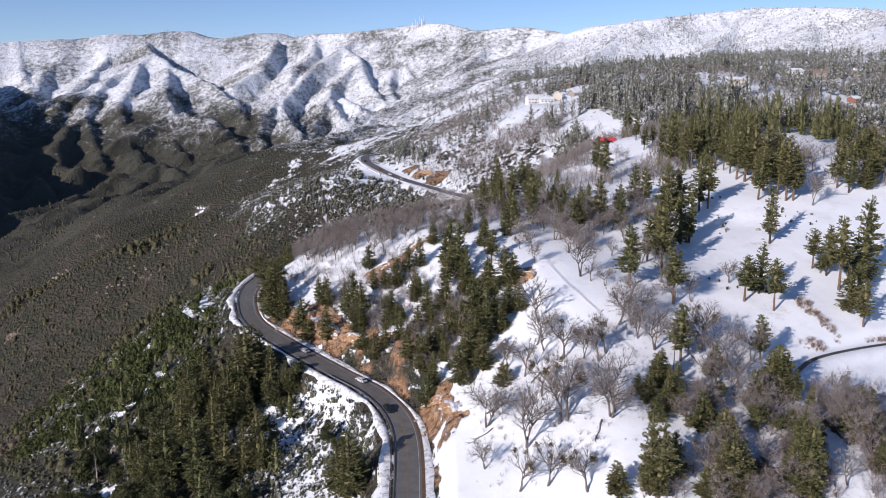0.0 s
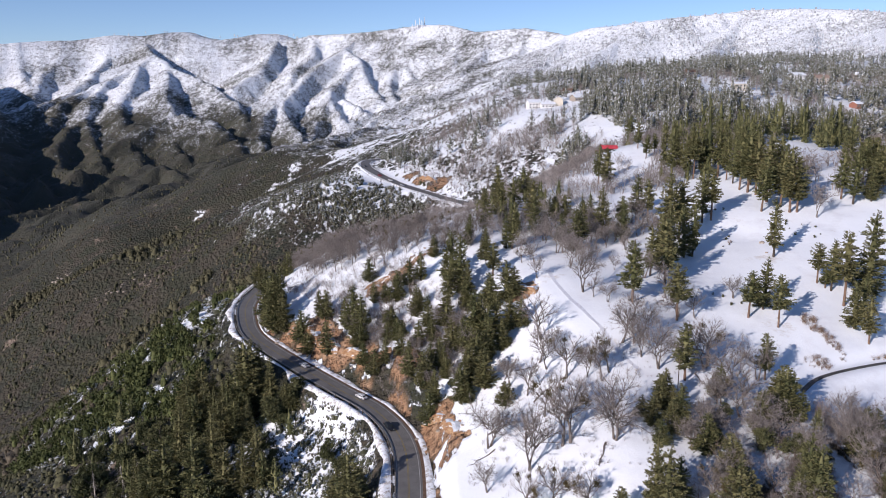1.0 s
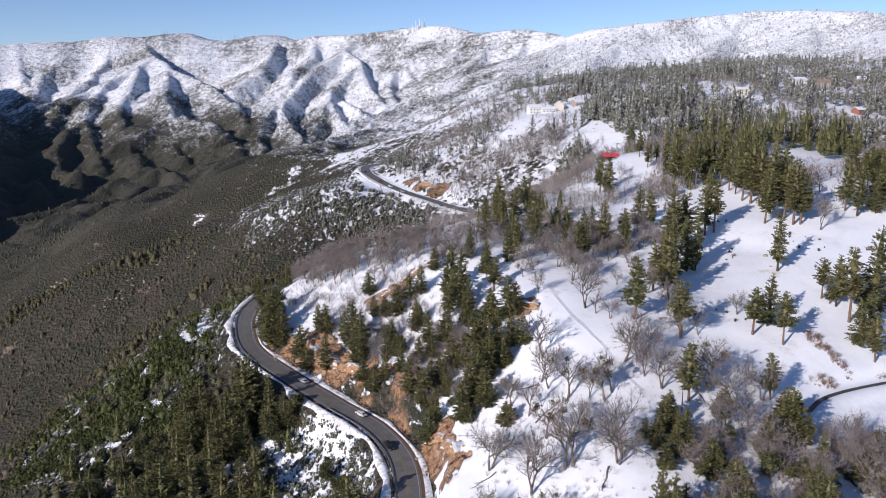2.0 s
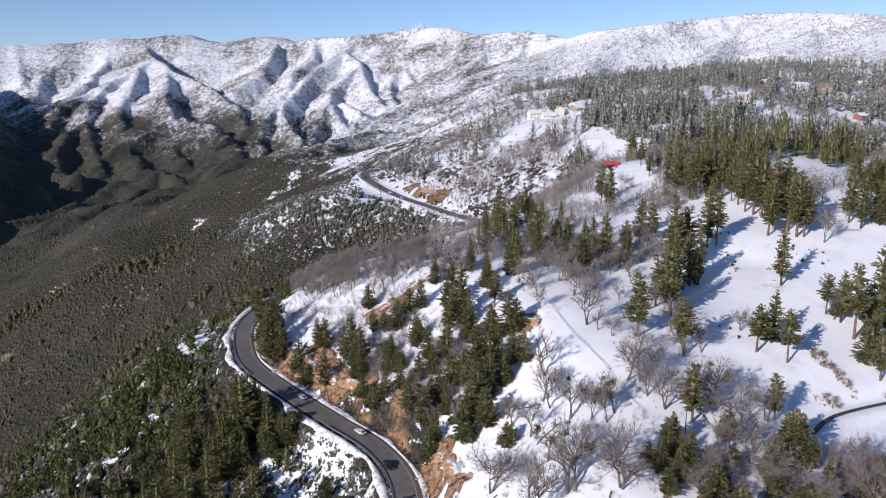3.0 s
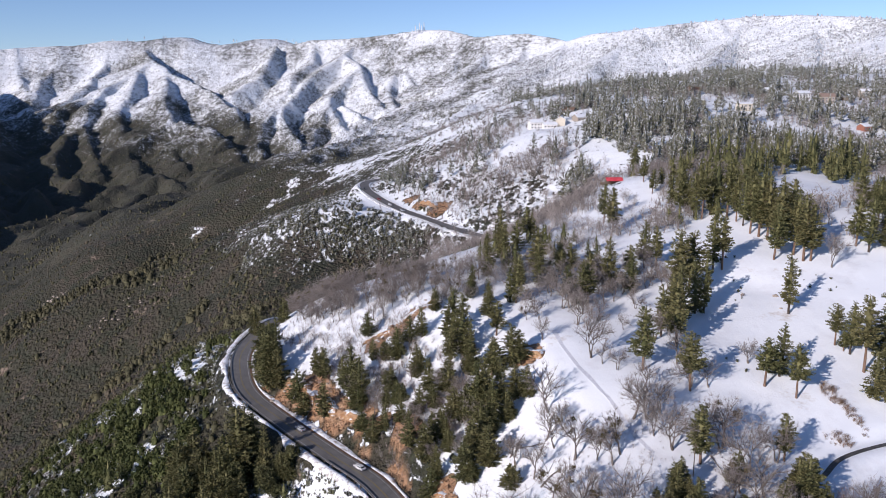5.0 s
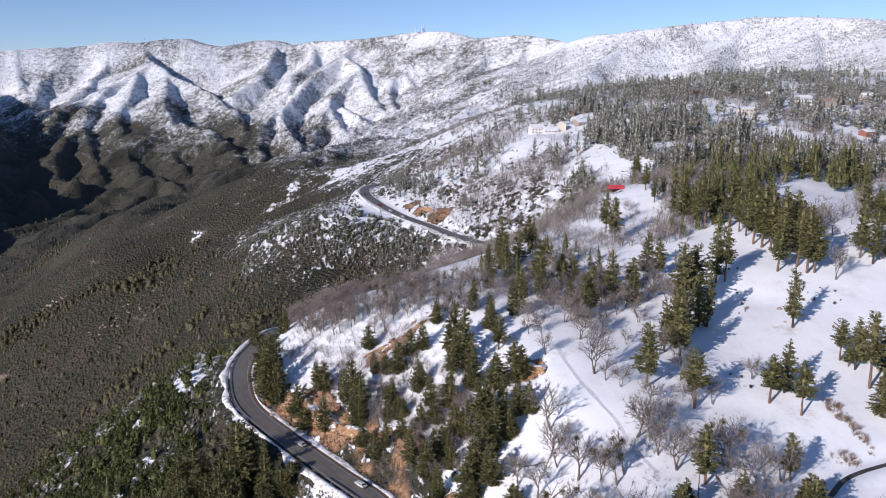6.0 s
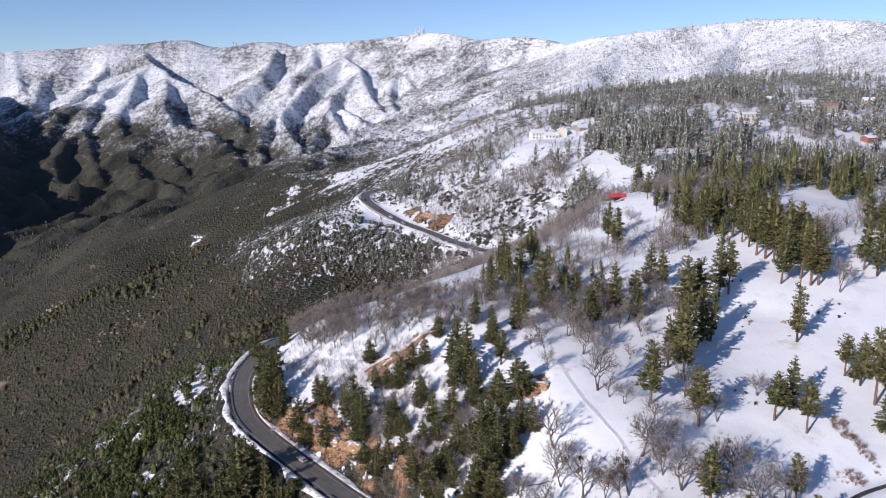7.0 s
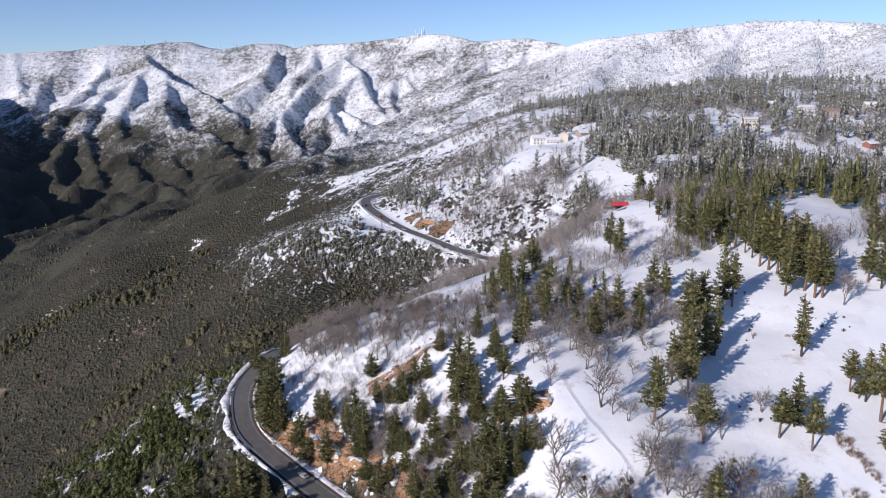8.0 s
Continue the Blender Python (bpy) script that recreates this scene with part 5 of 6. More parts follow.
def finish(bm, name, material, smooth=False):
    me = bpy.data.meshes.new(name)
    bmesh.ops.recalc_face_normals(bm, faces=bm.faces)
    bm.to_mesh(me)
    bm.free()
    me.materials.append(material)
    if smooth:
        me.polygons.foreach_set("use_smooth", [True] * len(me.polygons))
    return me


def block(bm, x, y, z, sx, sy, sz, m=None):
    """Adds a box with its middle at x, y and its foot at z."""
    made = bmesh.ops.create_cube(bm, size=1.0, matrix=(m or Matrix()) @ Matrix.Translation((x, y, z + sz / 2)) @ Matrix.Diagonal((sx, sy, sz, 1)))
    return made["verts"]


def bevelled(bm, width):
    bmesh.ops.bevel(bm, geom=list(bm.edges), offset=width, segments=1, affect="EDGES")


SNOWBANK = Nodes("ploughed snow", 0.7)
SNOWBANK.colour(SNOWBANK.mix(SNOWBANK.step(SNOWBANK.noise(1.6, 6, 0.7), 0.44, 0.66), SNOW, (0.36, 0.31, 0.26)))
SNOWBANK.bump(SNOWBANK.noise(0.5, 4), 0.6, 0.3)
SNOWBANK = SNOWBANK.mat
ROOF_SNOW = plain("snow on roofs", SNOW, (0.76, 0.78, 0.81), 2.0)
STEEL = plain("weathered galvanised steel", (0.24, 0.23, 0.22), (0.38, 0.37, 0.35), 0.6, 0.45, 0.7)
POST_WOOD = plain("weathered timber post", (0.10, 0.075, 0.055), (0.17, 0.13, 0.10), 0.3, 0.9)
DEBRIS = plain("brown roadside grit", (0.10, 0.06, 0.04), (0.19, 0.12, 0.08), 0.5, 0.95)
TRODDEN = plain("trodden snow", (0.66, 0.67, 0.70), (0.80, 0.82, 0.85), 0.7, 0.7)


def along(line, y0, y1):
    return line[(line[:, 1] >= y0) & (line[:, 1] <= y1)]


def side_of(line):
    tan = np.gradient(line[:, :2], axis=0)
    tan /= np.linalg.norm(tan, axis=1)[:, None]
    return np.stack([tan[:, 1], -tan[:, 0]], 1)


def bank(name, line, inner, outer, high, seed, label):
    """A ploughed bank of snow beside a road, uneven in width and height."""
    side = side_of(line)
    run = np.arange(len(line)) * 2.0
    sign = 1 if inner > 0 else -1
    a, b = abs(inner), abs(outer)
    verts, faces = [], []
    n = 6
    for k in range(len(line)):
        w = 1 + 1.1 * float(rough(np.array([run[k]]), np.array([0.0]), 11, 3, seed)[0])
        t = max(-0.3, 0.8 + 2.2 * float(rough(np.array([run[k]]), np.array([5.0]), 7, 3, seed + 3)[0]))
        for j in range(n):
            f = j / (n - 1)
            o = sign * (a + (b - a) * w * f)
            q = line[k, :2] + side[k] * o
            g = float(np.interp(f, (0, 0.2, 0.5, 0.8, 1), (-0.05, 0.7, 1.0, 0.75, -0.3))) * high * t
            base = line[k, 2] if f < 0.5 else min(line[k, 2], HEIGHTS(q))
            verts.append((q[0], q[1], base + g + 0.04))
    for k in range(len(line) - 1):
        for j in range(n - 1):
            faces.append((k * n + j, k * n + j + 1, (k + 1) * n + j + 1, (k + 1) * n + j))
    ob = new(name, mesh_object(name, verts, faces, SNOWBANK, True))
    return tagged(ob, label, "snowbank", kind="structure")


def HEIGHTS(q):
    return float(land(q[0], q[1])[0])


near_line = along(ROAD, 150, 425)
bank("snowbank", near_line, -5.0, -7.8, 0.48, 3, "dirty ploughed snowbank along the outer edge of the road")
bank("snowbank", near_line, 4.9, 7.0, 0.3, 9, "thin dirty snowbank along the inner edge of the road")
far_line = FAR_ROAD[::1]
bank("snowbank", far_line, -4.8, -7.6, 0.6, 13, "ploughed snowbank beside the distant road")
bank("snowbank", far_line, 4.8, 6.2, 0.35, 17, "ploughed snowbank beside the distant road")
for name, off, material, text in (("road_marking", (-0.22, -0.08), YELLOW, ""), ("road_marking", (0.08, 0.22), YELLOW, ""),
                                  ("road_marking", (-3.37, -3.23), WHITE_LINE, ""), ("road_marking", (3.23, 3.37), WHITE_LINE, "")):
    part(name, ribbon(name, ROAD, off, 0.115, material), road, "worn painted line")
part("road_edge", ribbon("road_edge", near_line, (4.02, 4.95), 0.07, DEBRIS), road, "brown grit along the road edge")
TRAIL = splined([(38.6, 283, 0), (39.6, 275.5, 0), (41.6, 264.6, 0), (44, 254, 0), (47.8, 244.6, 0), (50.4, 239.6, 0), (52.5, 232.4, 0), (54, 227, 0), (58, 219, 0)], 1.0)
TRAIL[:, 2] = land(TRAIL[:, 0], TRAIL[:, 1])
for off in ((-0.9, 0, 0.9),):
    tagged(new("footpath", ribbon("footpath", TRAIL, off, 0.08, TRODDEN)), "trodden track in the meadow snow", "footpath", kind="structure")


def guardrail(y0, y1, offset):
    line = along(ROAD, y0, y1)
    side = side_of(line)
    root = tagged(new("guardrail"), "weathered steel guardrail on posts along the outer road edge", "guardrail", "guardrails")
    pts = line[:, :2] + side * offset
    verts, faces = [], []
    profile = ((0.0, 0.48), (0.06, 0.55), (0.0, 0.62), (0.06, 0.69), (0.0, 0.78), (-0.03, 0.78), (0.03, 0.69), (-0.03, 0.62), (0.03, 0.55), (-0.03, 0.48))
    n = len(profile)
    for k in range(len(pts)):
        for o, h in profile:
            q = pts[k] + side[k] * o
            verts.append((q[0], q[1], line[k, 2] + 0.25 + h))
    for k in range(len(pts) - 1):
        for j in range(n):
            faces.append((k * n + j, k * n + (j + 1) % n, (k + 1) * n + (j + 1) % n, (k + 1) * n + j))
    part("beam", mesh_object("beam", verts, faces, STEEL), root)
    bm = bmesh.new()
    block(bm, 0, 0, -0.9, 0.18, 0.22, 1.9)
    bevelled(bm, 0.02)
    post = finish(bm, "post", POST_WOOD)
    for k in range(0, len(pts), 2):
        ob = part("post", post, root)
        q = pts[k] - side[k] * 0.16 * (1 if offset > 0 else -1) * -1
        ob.location = (q[0], q[1], line[k, 2] + 0.1)
        ob.rotation_euler = (0, 0, math.atan2(side[k][1], side[k][0]))


guardrail(160, 262, -4.65)
guardrail(300, 385, -4.65)


# ---- vehicles ----
def paint(name, c, metal=0.2):
    n = Nodes(name, 0.3)
    n.shader.inputs["Metallic"].default_value = metal
    n.shader.inputs["Coat Weight"].default_value = 0.6
    n.colour(n.mix(n.step(n.noise(0.8, 4), 0.45, 0.75), c, tuple(0.8 * v + 0.02 for v in c)))
    return n.mat


RUBBER = plain("tyre rubber", (0.02, 0.02, 0.02), (0.04, 0.04, 0.04), 0.1, 0.9)
ALLOY = plain("wheel alloy", (0.4, 0.4, 0.4), (0.55, 0.55, 0.55), 0.1, 0.35, 0.9)
CAR_GLASS = plain("dark car glass", (0.015, 0.018, 0.02), (0.03, 0.035, 0.04), 1.0, 0.08)
LAMP = plain("clear lamp lens", (0.75, 0.75, 0.72), (0.85, 0.85, 0.82), 0.2, 0.15)
RED_LAMP = plain("red lamp lens", (0.35, 0.02, 0.02), (0.45, 0.03, 0.03), 0.2, 0.2)


def profile_solid(points, half, top_half, split):
    """A car-like body: a side outline swept across, drawn in above a height."""
    bm = bmesh.new()
    rows = []
    for s in (-1, 1):
        rows.append([bm.verts.new((x, s * (top_half if z > split else half), z)) for x, z in points])
    n = len(points)
    for j in range(n):
        bm.faces.new((rows[0][j], rows[0][(j + 1) % n], rows[1][(j + 1) % n], rows[1][j]))
    bm.faces.new(rows[0])
    bm.faces.new(rows[1])
    bmesh.ops.triangulate(bm, faces=[f for f in bm.faces if len(f.verts) > 4])
    return bm


def build_car(colour_name, colour, label, tall):
    root = tagged(new("car"), label, "car", "cars on the mountain road")
    roof = 1.46 + tall
    body = [(-2.3, 0.45), (-2.32, 0.85), (-2.1, 1.0), (-1.2 - tall, 1.02), (0.85, 1.0), (1.9, 0.9), (2.28, 0.72), (2.3, 0.4), (1.0, 0.28), (-1.2, 0.28)]
    bm = profile_solid(body, 0.92, 0.90, 0.95)
    part("body", finish(bm, "body", paint(colour_name, colour)), root)
    cabin = [(-1.75 - tall, 1.0), (-1.35 - tall, roof - 0.06), (-0.9, roof), (0.1, roof), (0.35, roof - 0.05), (1.05, 1.0)]
    bm = profile_solid(cabin, 0.86, 0.66, 1.1)
    part("cabin", finish(bm, "cabin", paint(colour_name, colour)), root)
    for name, x0, z0, x1, z1, h0, h1 in (("windscreen", 1.03, 1.04, 0.42, roof - 0.09, 0.76, 0.60), ("rear_window", -1.76 - tall, 1.06, -1.42 - tall, roof - 0.12, 0.74, 0.58)):
        k = 0.025 if x0 > 0 else -0.025
        v = [(x0 + k, -h0, z0), (x0 + k, h0, z0), (x1 + k, h1, z1 + 0.02), (x1 + k, -h1, z1 + 0.02)]
        part(name, mesh_object(name, v, [(0, 1, 2, 3)], CAR_GLASS), root)
    for s in (-1, 1):
        v = [(-1.5 - tall, s * 0.862, 1.06), (0.85, s * 0.862, 1.06), (0.25, s * 0.70, roof - 0.12), (-1.25 - tall, s * 0.70, roof - 0.12)]
        part("side_window", mesh_object("side_window", v, [(0, 1, 2, 3)], CAR_GLASS), root)
        for x in (-1.4, 1.4):
            for name, r, w, material in (("tyre", 0.34, 0.22, RUBBER), ("rim", 0.21, 0.235, ALLOY)):
                bm = bmesh.new()
                bmesh.ops.create_cone(bm, cap_ends=True, segments=14, radius1=r, radius2=r, depth=w, matrix=Matrix.Rotation(radians(90), 4, "X"))
                ob = finish(bm, name, material)
                if name == "tyre":
                    wheel = part("wheel", ob, root)
                    wheel.location = (x, s * 0.82, 0.34)
                else:
                    part("rim", ob, wheel, "alloy wheel rim")
        for name, x, z, material in (("headlight", 2.24, 0.72, LAMP), ("tail_light", -2.31, 0.82, RED_LAMP)):
            bm = bmesh.new()
            block(bm, x, s * 0.68, z - 0.06, 0.08, 0.32, 0.13)
            bevelled(bm, 0.015)
            part(name, finish(bm, name, material), root)
    return root


CARS = [build_car("white car paint", (0.72, 0.72, 0.71), "white hatchback driving on the cleared mountain road", 0.0),
        build_car("dark car paint", (0.02, 0.022, 0.025), "black estate car driving on the mountain road", 0.18),
        build_car("silver car paint", (0.42, 0.44, 0.46), "silver saloon driving in the shaded stretch of road", 0.0),
        build_car("red car paint", (0.30, 0.03, 0.03), "small red car on the distant road", 0.1)]


def park(car, line, x, y, lane_offset, back, lift):
    d = np.hypot(line[:, 0] - x, line[:, 1] - y)
    k = min(max(int(d.argmin()), 1), len(line) - 2)
    tan = line[k + 1] - line[k - 1]
    side = side_of(line)[k]
    q = line[k, :2] + side * lane_offset
    turn = math.atan2(tan[1], tan[0]) + (math.pi if back else 0)
    tilt = math.atan2(tan[2], float(np.hypot(tan[0], tan[1]))) * (1 if back else -1)
    return Matrix.Translation((q[0], q[1], line[k, 2] + lift)) @ Matrix.Rotation(turn, 4, "Z") @ Matrix.Rotation(tilt, 4, "Y")


CARS[0].matrix_basis = park(CARS[0], ROAD, -28.7, 254.6, 1.65, False, 0.12)
CARS[1].matrix_basis = park(CARS[1], ROAD, -18.2, 235.4, -1.65, True, 0.12)
CARS[2].matrix_basis = park(CARS[2], ROAD, -52.6, 279.6, 1.65, False, 0.12)
CARS[3].matrix_basis = park(CARS[3], FAR_ROAD, -55.6, 677.7, -1.8, True, 0.48)
copy_thing(CARS[1], park(CARS[1], FAR_ROAD, -69.2, 720.8, -1.8, True, 0.48))
copy_thing(CARS[0], park(CARS[0], FAR_ROAD, -41.4, 659.0, -1.8, True, 0.48))
copy_thing(CARS[2], park(CARS[2], FAR_ROAD, -28.6, 644.1, -1.8, True, 0.48))


# ---- houses ----
WINDOW_GLASS = plain("dark window glass", (0.03, 0.035, 0.045), (0.06, 0.07, 0.085), 1.0, 0.1)
FRAME = plain("white window frame", (0.7, 0.7, 0.68), (0.78, 0.78, 0.76), 0.5)


def build_house(x, y, wide, deep, storeys, pitch, turn, wall_c, roof_c, snowy, label):
    base = min(height_at(x + a, y + b) for a in (-wide / 2, wide / 2) for b in (-deep / 2, deep / 2))
    root = tagged(new("house"), label, "house", "houses on the wooded slope")
    root.location = (x, y, base)
    root.rotation_euler = (0, 0, radians(turn))
    walls = plain("house wall", wall_c, tuple(0.88 * v for v in wall_c), 1.5)
    tiles = plain("house roof", roof_c, tuple(0.75 * v for v in roof_c), 1.0)
    high = 1.2 + 2.8 * storeys
    rise = pitch * deep / 2
    bm = bmesh.new()
    outline = [(-deep / 2, -1.5), (deep / 2, -1.5), (deep / 2, high), (0, high + rise), (-deep / 2, high)]
    ends = [[bm.verts.new((s * wide / 2, b, h)) for b, h in outline] for s in (-1, 1)]
    for j in range(5):
        bm.faces.new((ends[0][j], ends[0][(j + 1) % 5], ends[1][(j + 1) % 5], ends[1][j]))
    bm.faces.new(ends[0])
    bm.faces.new(ends[1])
    part("wall", finish(bm, "wall", walls), root)
    for name, lift, thick, grow, material in (("roof", 0.05, 0.22, 0.6, tiles), ("roof_snow", 0.27, 0.35, 0.5, ROOF_SNOW)):
        if name == "roof_snow" and not snowy:
            continue
        bm = bmesh.new()
        for s in (-1, 1):
            e = (deep / 2 + grow)
            drop = pitch * grow
            v = [(-wide / 2 - grow, 0, high + rise), (wide / 2 + grow, 0, high + rise), (wide / 2 + grow, s * e, high - drop), (-wide / 2 - grow, s * e, high - drop)]
            lowv = [bm.verts.new((a, b, c + lift)) for a, b, c in v]
            topv = [bm.verts.new((a, b, c + lift + thick)) for a, b, c in v]
            bm.faces.new(lowv)
            bm.faces.new(topv)
            for j in range(4):
                bm.faces.new((lowv[j], lowv[(j + 1) % 4], topv[(j + 1) % 4], topv[j]))
        part(name, finish(bm, name, material), root, "thick snow on the roof" if name == "roof_snow" else "")
    count = max(2, int(wide / 3.2))
    for floor in range(storeys):
        for k in range(count):
            wx = -wide / 2 + wide * (k + 0.5) / count
            for s in (-1, 1):
                bm = bmesh.new()
                block(bm, wx, s * deep / 2, 1.4 + 2.8 * floor, 1.5, 0.12, 1.5)
                frame_ob = part("window", finish(bm, "window", FRAME), root)
                bm = bmesh.new()
                block(bm, wx, s * (deep / 2 + 0.03), 1.5 + 2.8 * floor, 1.28, 0.12, 1.3)
                part("pane", finish(bm, "pane", WINDOW_GLASS), frame_ob, "dark window pane")
    bm = bmesh.new()
    block(bm, wide * 0.3, -deep / 2, 0.2, 1.0, 0.14, 2.1)
    part("door", finish(bm, "door", POST_WOOD), root, "brown wooden front door")
    bm = bmesh.new()
    block(bm, -wide * 0.28, deep * 0.15, high, 0.8, 0.8, rise + 1.0)
    bevelled(bm, 0.04)
    part("chimney", finish(bm, "chimney", plain("chimney brick", (0.25, 0.14, 0.10), (0.33, 0.2, 0.15), 0.3)), root)
    return root


WHITE, CREAM, TAN, GREY, BROWN = (0.74, 0.73, 0.70), (0.62, 0.56, 0.46), (0.36, 0.31, 0.26), (0.38, 0.38, 0.38), (0.22, 0.14, 0.10)
build_house(89, 773, 13, 10, 2, 0.5, 12, WHITE, GREY, True, "large white two-storey house with a snowy roof among trees")
build_house(101, 762, 13, 9, 1, 0.45, 5, WHITE, GREY, True, "white house wing with rows of windows on the snowy slope")
build_house(112, 765, 8, 9, 2, 0.6, 80, CREAM, GREY, True, "cream gabled house with a snowy roof")
build_house(128, 817, 11, 8, 1, 0.5, -20, TAN, BROWN, False, "brown-roofed house half hidden by bare trees")
build_house(133, 775, 14, 10, 1, 0.55, 25, TAN, GREY, True, "tan house under a thick snow-covered roof")
build_house(168, 746, 14, 8, 1, 0.3, 0, WHITE, GREY, True, "long low white house beside dark conifers")
build_house(272, 872, 13, 9, 2, 0.5, 10, TAN, BROWN, False, "tall tan house among snowy conifers")
build_house(328, 950, 12, 9, 1, 0.5, -15, GREY, GREY, True, "grey house with a white roof high on the slope")
build_house(287, 762, 15, 9, 2, 0.3, 8, CREAM, GREY, True, "cream two-storey house with a balcony front in the woods")
build_house(356, 880, 14, 10, 2, 0.5, -10, GREY, GREY, True, "grey two-storey house under a snowy roof")
build_house(371, 830, 14, 10, 2, 0.45, 15, WHITE, GREY, True, "white house with a snow-laden roof among trees")
build_house(383, 805, 16, 11, 2, 0.5, -8, TAN, (0.33, 0.24, 0.19), False, "tan two-storey house with a pale brown roof")
build_house(416, 828, 12, 9, 1, 0.5, 12, BROWN, GREY, True, "brown timber house with snow on its roof")
build_house(478, 905, 13, 10, 2, 0.5, -12, CREAM, GREY, True, "cream house at the edge of a snowy clearing")
build_house(361, 684, 11, 8, 1, 0.5, 20, (0.30, 0.13, 0.09), GREY, True, "small red-brown cabin in the snowy woods")


def build_shed():
    x, y = 104.4, 489.5
    z = height_at(x, y)
    root = tagged(new("shed"), "low open shed with a bright red sheet roof in snow", "shed")
    root.location = (x, y, z)
    root.rotation_euler = (0, 0, radians(4))
    bm = bmesh.new()
    block(bm, 0, 0, 0, 10.5, 0.3, 0.1, Matrix.Translation((0, 0, 2.4)) @ Matrix.Rotation(radians(28), 4, "X") @ Matrix.Diagonal((1, 13.5, 1, 1)))
    sheet = plain("red sheet metal", (0.55, 0.045, 0.06), (0.62, 0.10, 0.12), 1.5, 0.5)
    roof = part("roof", finish(bm, "roof", sheet), root)
    bm = bmesh.new()
    block(bm, 0, 0, 0.1, 0.08, 4.0, 0.05, Matrix.Translation((0, 0, 2.4)) @ Matrix.Rotation(radians(28), 4, "X"))
    rib = finish(bm, "rib", sheet)
    for k in range(21):
        part("rib", rib, roof).location.x = -5.0 + 0.5 * k
    bm = bmesh.new()
    block(bm, 0, 1.7, -0.6, 10.0, 0.25, 3.2)
    part("wall", finish(bm, "wall", POST_WOOD), root)
    for k in range(4):
        bm = bmesh.new()
        block(bm, -4.8 + 3.2 * k, -1.6, -1.0, 0.2, 0.2, 2.5)
        part("post", finish(bm, "post", POST_WOOD), root)
    bm = bmesh.new()
    block(bm, -7.5, -2.0, -0.6, 4.5, 0.15, 1.5)
    part("fence_panel", finish(bm, "fence_panel", POST_WOOD), root)


build_shed()


# ---- masts on the far summit ----
MAST = plain("frosted white mast steel", (0.72, 0.73, 0.75), (0.82, 0.83, 0.85), 2.0, 0.5)


def build_mast(x, y, high):
    z = height_at(x, y)
    root = tagged(new("radio_mast"), "white lattice radio mast on the far summit", "radio mast", "summit masts")
    root.location = (x, y, z)
    for k in range(3):
        a = k * 2.094
        p, q = np.array([2.2 * math.cos(a), 2.2 * math.sin(a), -2.0]), np.array([0.6 * math.cos(a), 0.6 * math.sin(a), high])
        part("leg", fast_mesh("leg", *tube(p, q, 1.0, 0.8, 4), MAST), root)
    for k in range(6):
        f = (k + 0.5) / 6
        r = 2.2 - 1.6 * f
        ring = [np.array([r * math.cos(a), r * math.sin(a), high * f]) for a in (0, 2.094, 4.188)]
        part("brace", fast_mesh("brace", *joined([tube(ring[i], ring[(i + 1) % 3] + (0, 0, high / 9), 0.5, 0.5, 3) for i in range(3)]), MAST), root)
    return root


for mx, my, mh in ((-121, 3140, 27), (-109, 3150, 34), (-101, 3140, 24), (-93, 3150, 36), (-84, 3140, 30), (-75, 3150, 33)):
    build_mast(mx, my, mh)


# ---- logs and boulders ----
ROCK = plain("pale granite", (0.30, 0.25, 0.20), (0.46, 0.40, 0.33), 0.8, 0.9)


def fallen_tree(x0, y0, x1, y1, radius, boughs):
    a, b = np.array([x0, y0, height_at(x0, y0) + radius * 0.8]), np.array([x1, y1, height_at(x1, y1) + radius * 0.7])
    root = tagged(new("fallen_tree"), "fallen bare grey tree lying on the snow", "fallen tree", "fallen trees")
    stem = [a]
    for k in range(1, 5):
        q = a + (b - a) * k / 4 + dice.normal(0, 0.22, 3)
        q[2] = max(q[2], height_at(q[0], q[1]) + 0.1)
        stem.append(q)
    part("trunk", fast_mesh("trunk", *joined([tube(stem[k], stem[k + 1], radius * (1 - 0.2 * k), radius * (0.8 - 0.2 * k) + 0.02, 7) for k in range(4)]), OAK_BARK), root)
    for k in range(boughs):
        f = dice.uniform(0.45, 1)
        p = a + (b - a) * f
        d = (b - a) / np.linalg.norm(b - a) + dice.normal(0, 0.35, 3)
        d[2] = abs(d[2]) * 0.5
        part("bough", fast_mesh("bough", *tube(p, p + d * dice.uniform(1.2, 3.2), 0.08, 0.015, 4), OAK_BARK), root)


fallen_tree(74, 219, 75, 214, 0.22, 4)
fallen_tree(41.5, 187.5, 38.5, 181, 0.24, 16)
fallen_tree(14, 201.5, 8, 199, 0.2, 8)
fallen_tree(26, 214, 33, 219, 0.25, 9)
fallen_tree(22, 232, 29, 230, 0.2, 8)


def boulder(x, y, size):
    bm = bmesh.new()
    bmesh.ops.create_icosphere(bm, subdivisions=2, radius=1.0)
    off = Vector((x, y, 0))
    for v in bm.verts:
        v.co *= 1 + 0.45 * noise.noise(v.co * 1.3 + off)
        v.co.z *= 0.7
    ob = new("boulder", finish(bm, "boulder", ROCK))
    ob.location, ob.scale = (x, y, height_at(x, y) + size * 0.25), (size, size * 0.9, size * 0.8)
    tagged(ob, "pale weathered granite boulder", "boulder", "boulders")


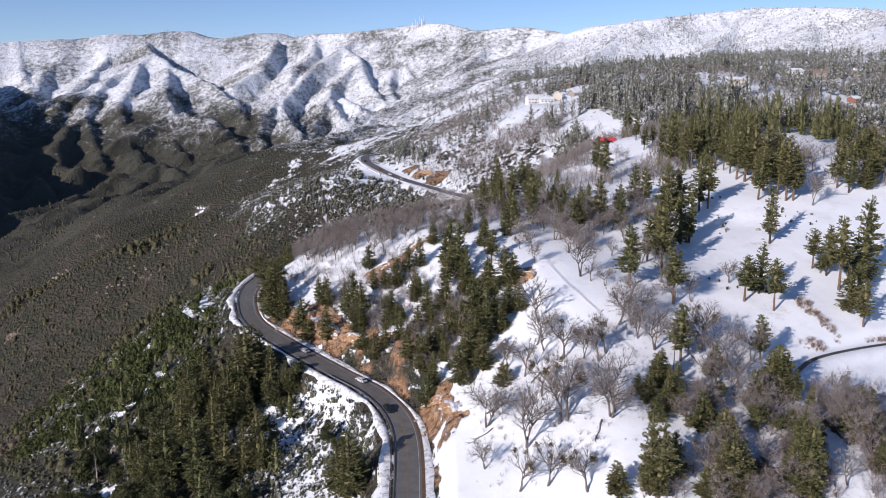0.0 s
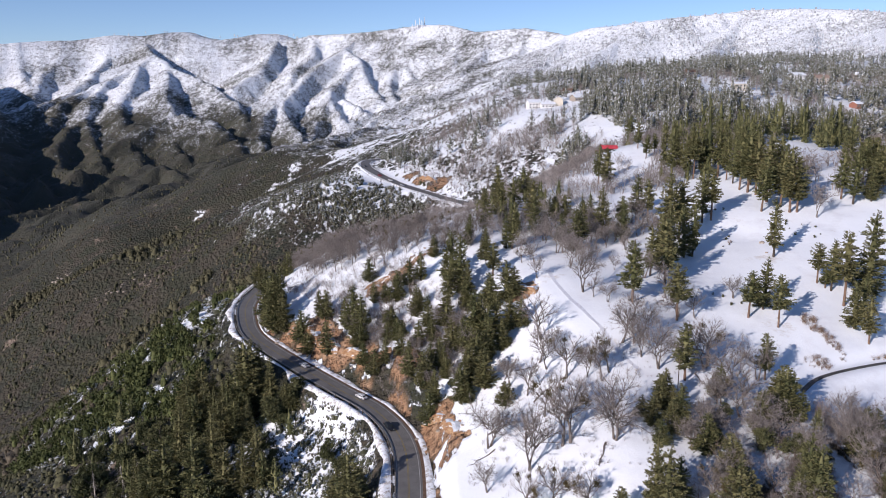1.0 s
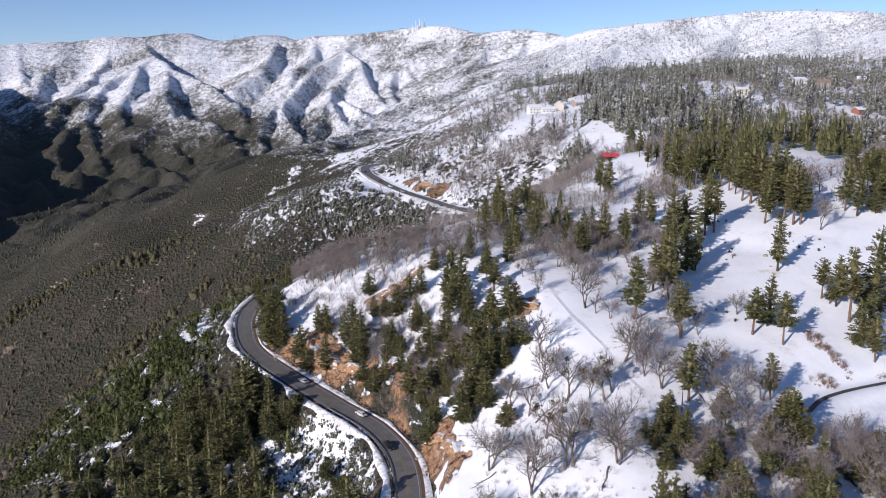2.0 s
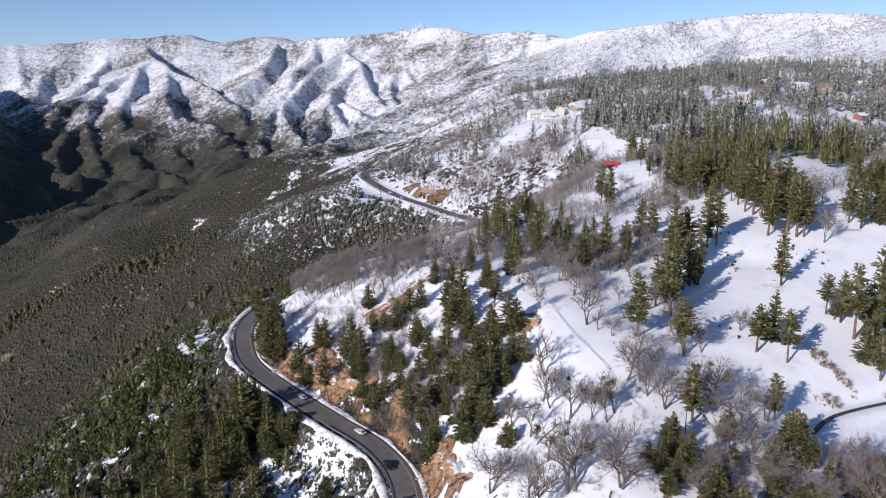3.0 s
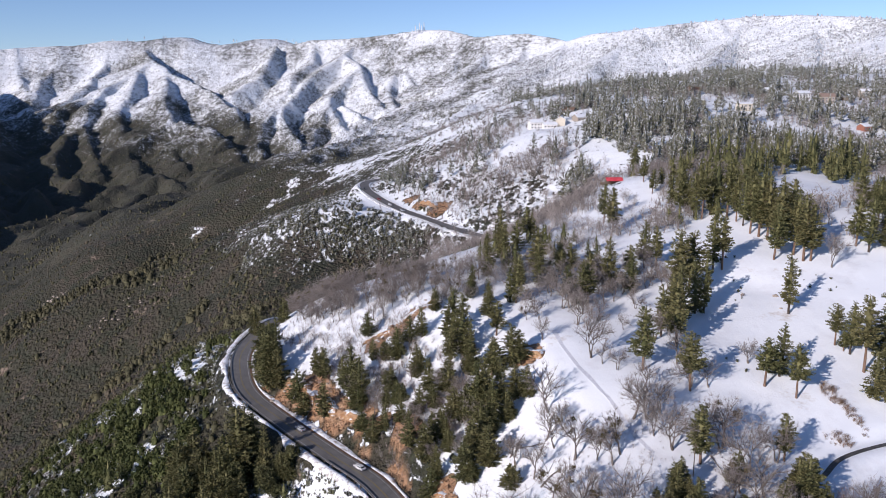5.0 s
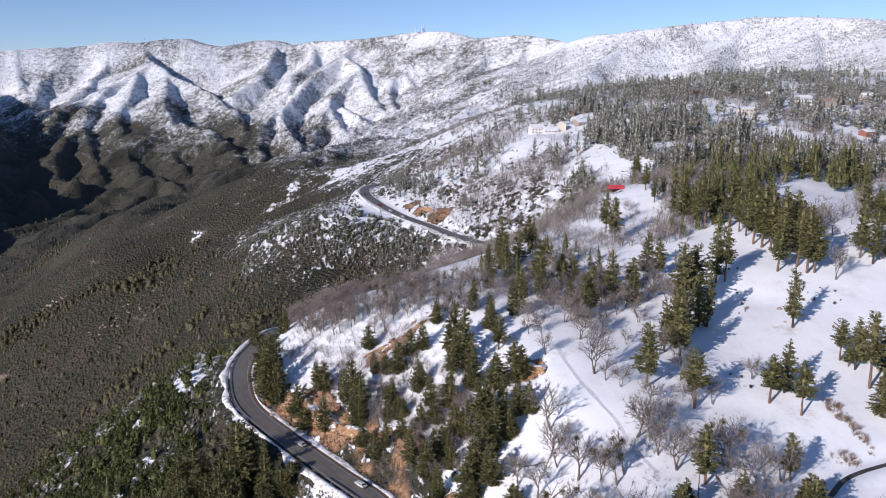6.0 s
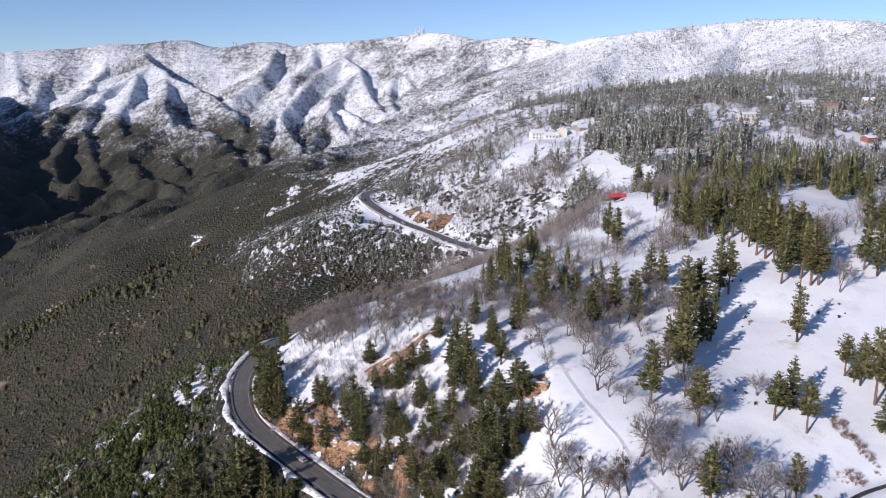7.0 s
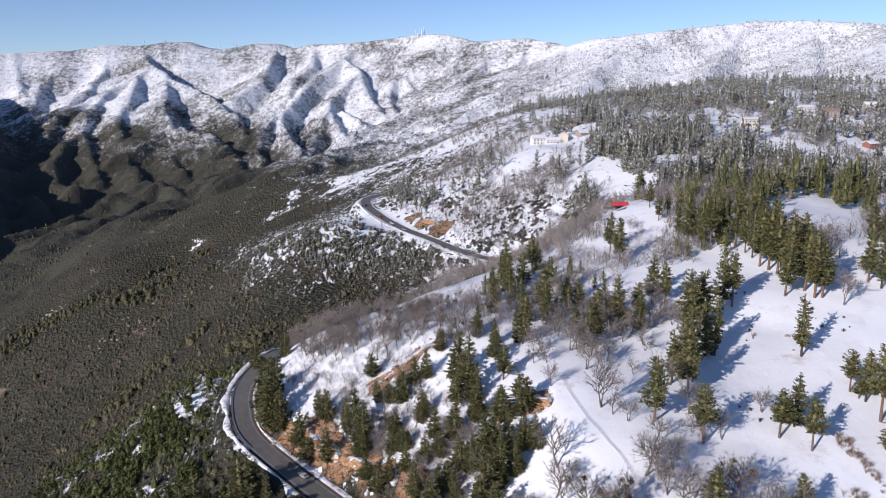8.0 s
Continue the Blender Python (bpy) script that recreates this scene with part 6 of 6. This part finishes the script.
for bx, by, bs in ((130, 312, 1.2), (127.5, 300.5, 0.6)):
    boulder(bx, by, bs)
for cx, cy, spread, count, least, most in ((-470, 915, 9, 22, 0.9, 2.6), (-277, 623, 9, 12, 0.6, 1.6), (-250, 640, 14, 10, 0.5, 1.2), (-354, 948, 10, 10, 0.7, 1.8)):
    for k in range(count):
        boulder(cx + float(dice.normal(0, spread)), cy + float(dice.normal(0, spread * 0.6)), float(dice.uniform(least, most)))
for k in range(70):
    ex, ey, er = EARTH[int(dice.integers(13))]
    boulder(ex + float(dice.normal(0, er * 0.6)), ey + float(dice.normal(0, er * 0.6)), float(dice.uniform(0.25, 0.9)))


def utility_pole(x, y, high):
    root = tagged(new("utility_pole"), "thin weathered wooden pole standing in the snowy gully", "pole")
    root.location = (x, y, height_at(x, y))
    part("post", fast_mesh("post", *tube((0, 0, -1), (0, 0, high), 0.15, 0.10, 8), POST_WOOD), root)
    bm = bmesh.new()
    block(bm, 0, 0, high - 0.9, 1.6, 0.12, 0.14)
    bevelled(bm, 0.015)
    part("crossarm", finish(bm, "crossarm", POST_WOOD), root)


utility_pole(66.6, 210.3, 9.5)


# ---- eroded banks ----
def earth_bank(x0, y0, x1, y1, high, seed):
    """A steep ragged face of bare earth that breaks out of the slope."""
    n, m = 26, 9
    along_v = np.array([x1 - x0, y1 - y0])
    length = float(np.hypot(*along_v))
    out = np.array([along_v[1], -along_v[0]]) / length
    if out[1] > 0:
        out = -out
    verts, faces = [], []
    for i in range(n + 1):
        f = i / n
        px, py = x0 + along_v[0] * f, y0 + along_v[1] * f
        top = high * (math.sin(math.pi * min(1, max(0, f))) ** 0.5) * (0.75 + 0.5 * noise.noise((f * 4.0, seed, 0)))
        ground_here = height_at(px, py)
        for j in range(m + 1):
            g = j / m
            push = 1.3 * (1 - g) + 0.9 * noise.noise((f * length * 0.35, g * 2.5, seed)) + 0.35 * noise.noise((f * length * 1.3, g * 7, seed + 4))
            back = -2.5 * max(0.0, g - 0.85) / 0.15
            q = np.array([px, py]) + out * (push + back + 0.4)
            verts.append((q[0], q[1], ground_here - 1.6 + (top + 1.6) * min(1.0, g / 0.85) - 0.5 * max(0.0, g - 0.85) / 0.15))
    for i in range(n):
        for j in range(m):
            a = i * (m + 1) + j
            faces.append((a, a + 1, a + m + 2, a + m + 1))
    ob = new("earth_bank", mesh_object("earth_bank", verts, faces, BANK))
    return tagged(ob, "eroded orange-brown earth bank with snow on its ledges", "earth bank", kind="structure")


def bank_material():
    n = Nodes("eroded earth", 0.95)
    layers = n.noise(1.6, 6, 0.7, stretch=(1, 1, 2.2))
    c = n.mix(n.step(layers, 0.38, 0.62), (0.30, 0.155, 0.075), (0.47, 0.31, 0.18))
    c = n.mix(n.step(n.noise(0.6, 5, 0.7), 0.52, 0.7), c, (0.17, 0.10, 0.06))
    up = n.add("ShaderNodeSeparateXYZ")
    n.link(n.add("ShaderNodeNewGeometry").outputs["Normal"], up.inputs[0])
    ledge = n.math("ADD", n.math("ABSOLUTE", up.outputs["Z"]), n.math("MULTIPLY", n.math("SUBTRACT", n.noise(1.1, 4), 0.5), 0.9))
    n.colour(n.mix(n.step(ledge, 0.66, 0.74), c, SNOW))
    n.bump(layers, 0.8, 0.5)
    return n.mat


BANK = bank_material()
for k, (x0, y0, x1, y1, high) in enumerate(((23, 275, 33, 267, 3.6), (23, 258, 27, 253, 1.8), (-57, 299, -49, 292, 4.2), (-48, 290.5, -40, 283.5, 3.6), (-38, 282, -29, 274.5, 3.4),
                                           (-33, 311, -22, 312, 1.6), (-20, 313, -5, 319, 1.5), (-6, 236, 0, 228, 2.4), (0, 226, 4, 216, 2.4), (-20, 652, -6, 636, 5.0))):
    earth_bank(x0, y0, x1, y1, high, 11 + 3 * k)
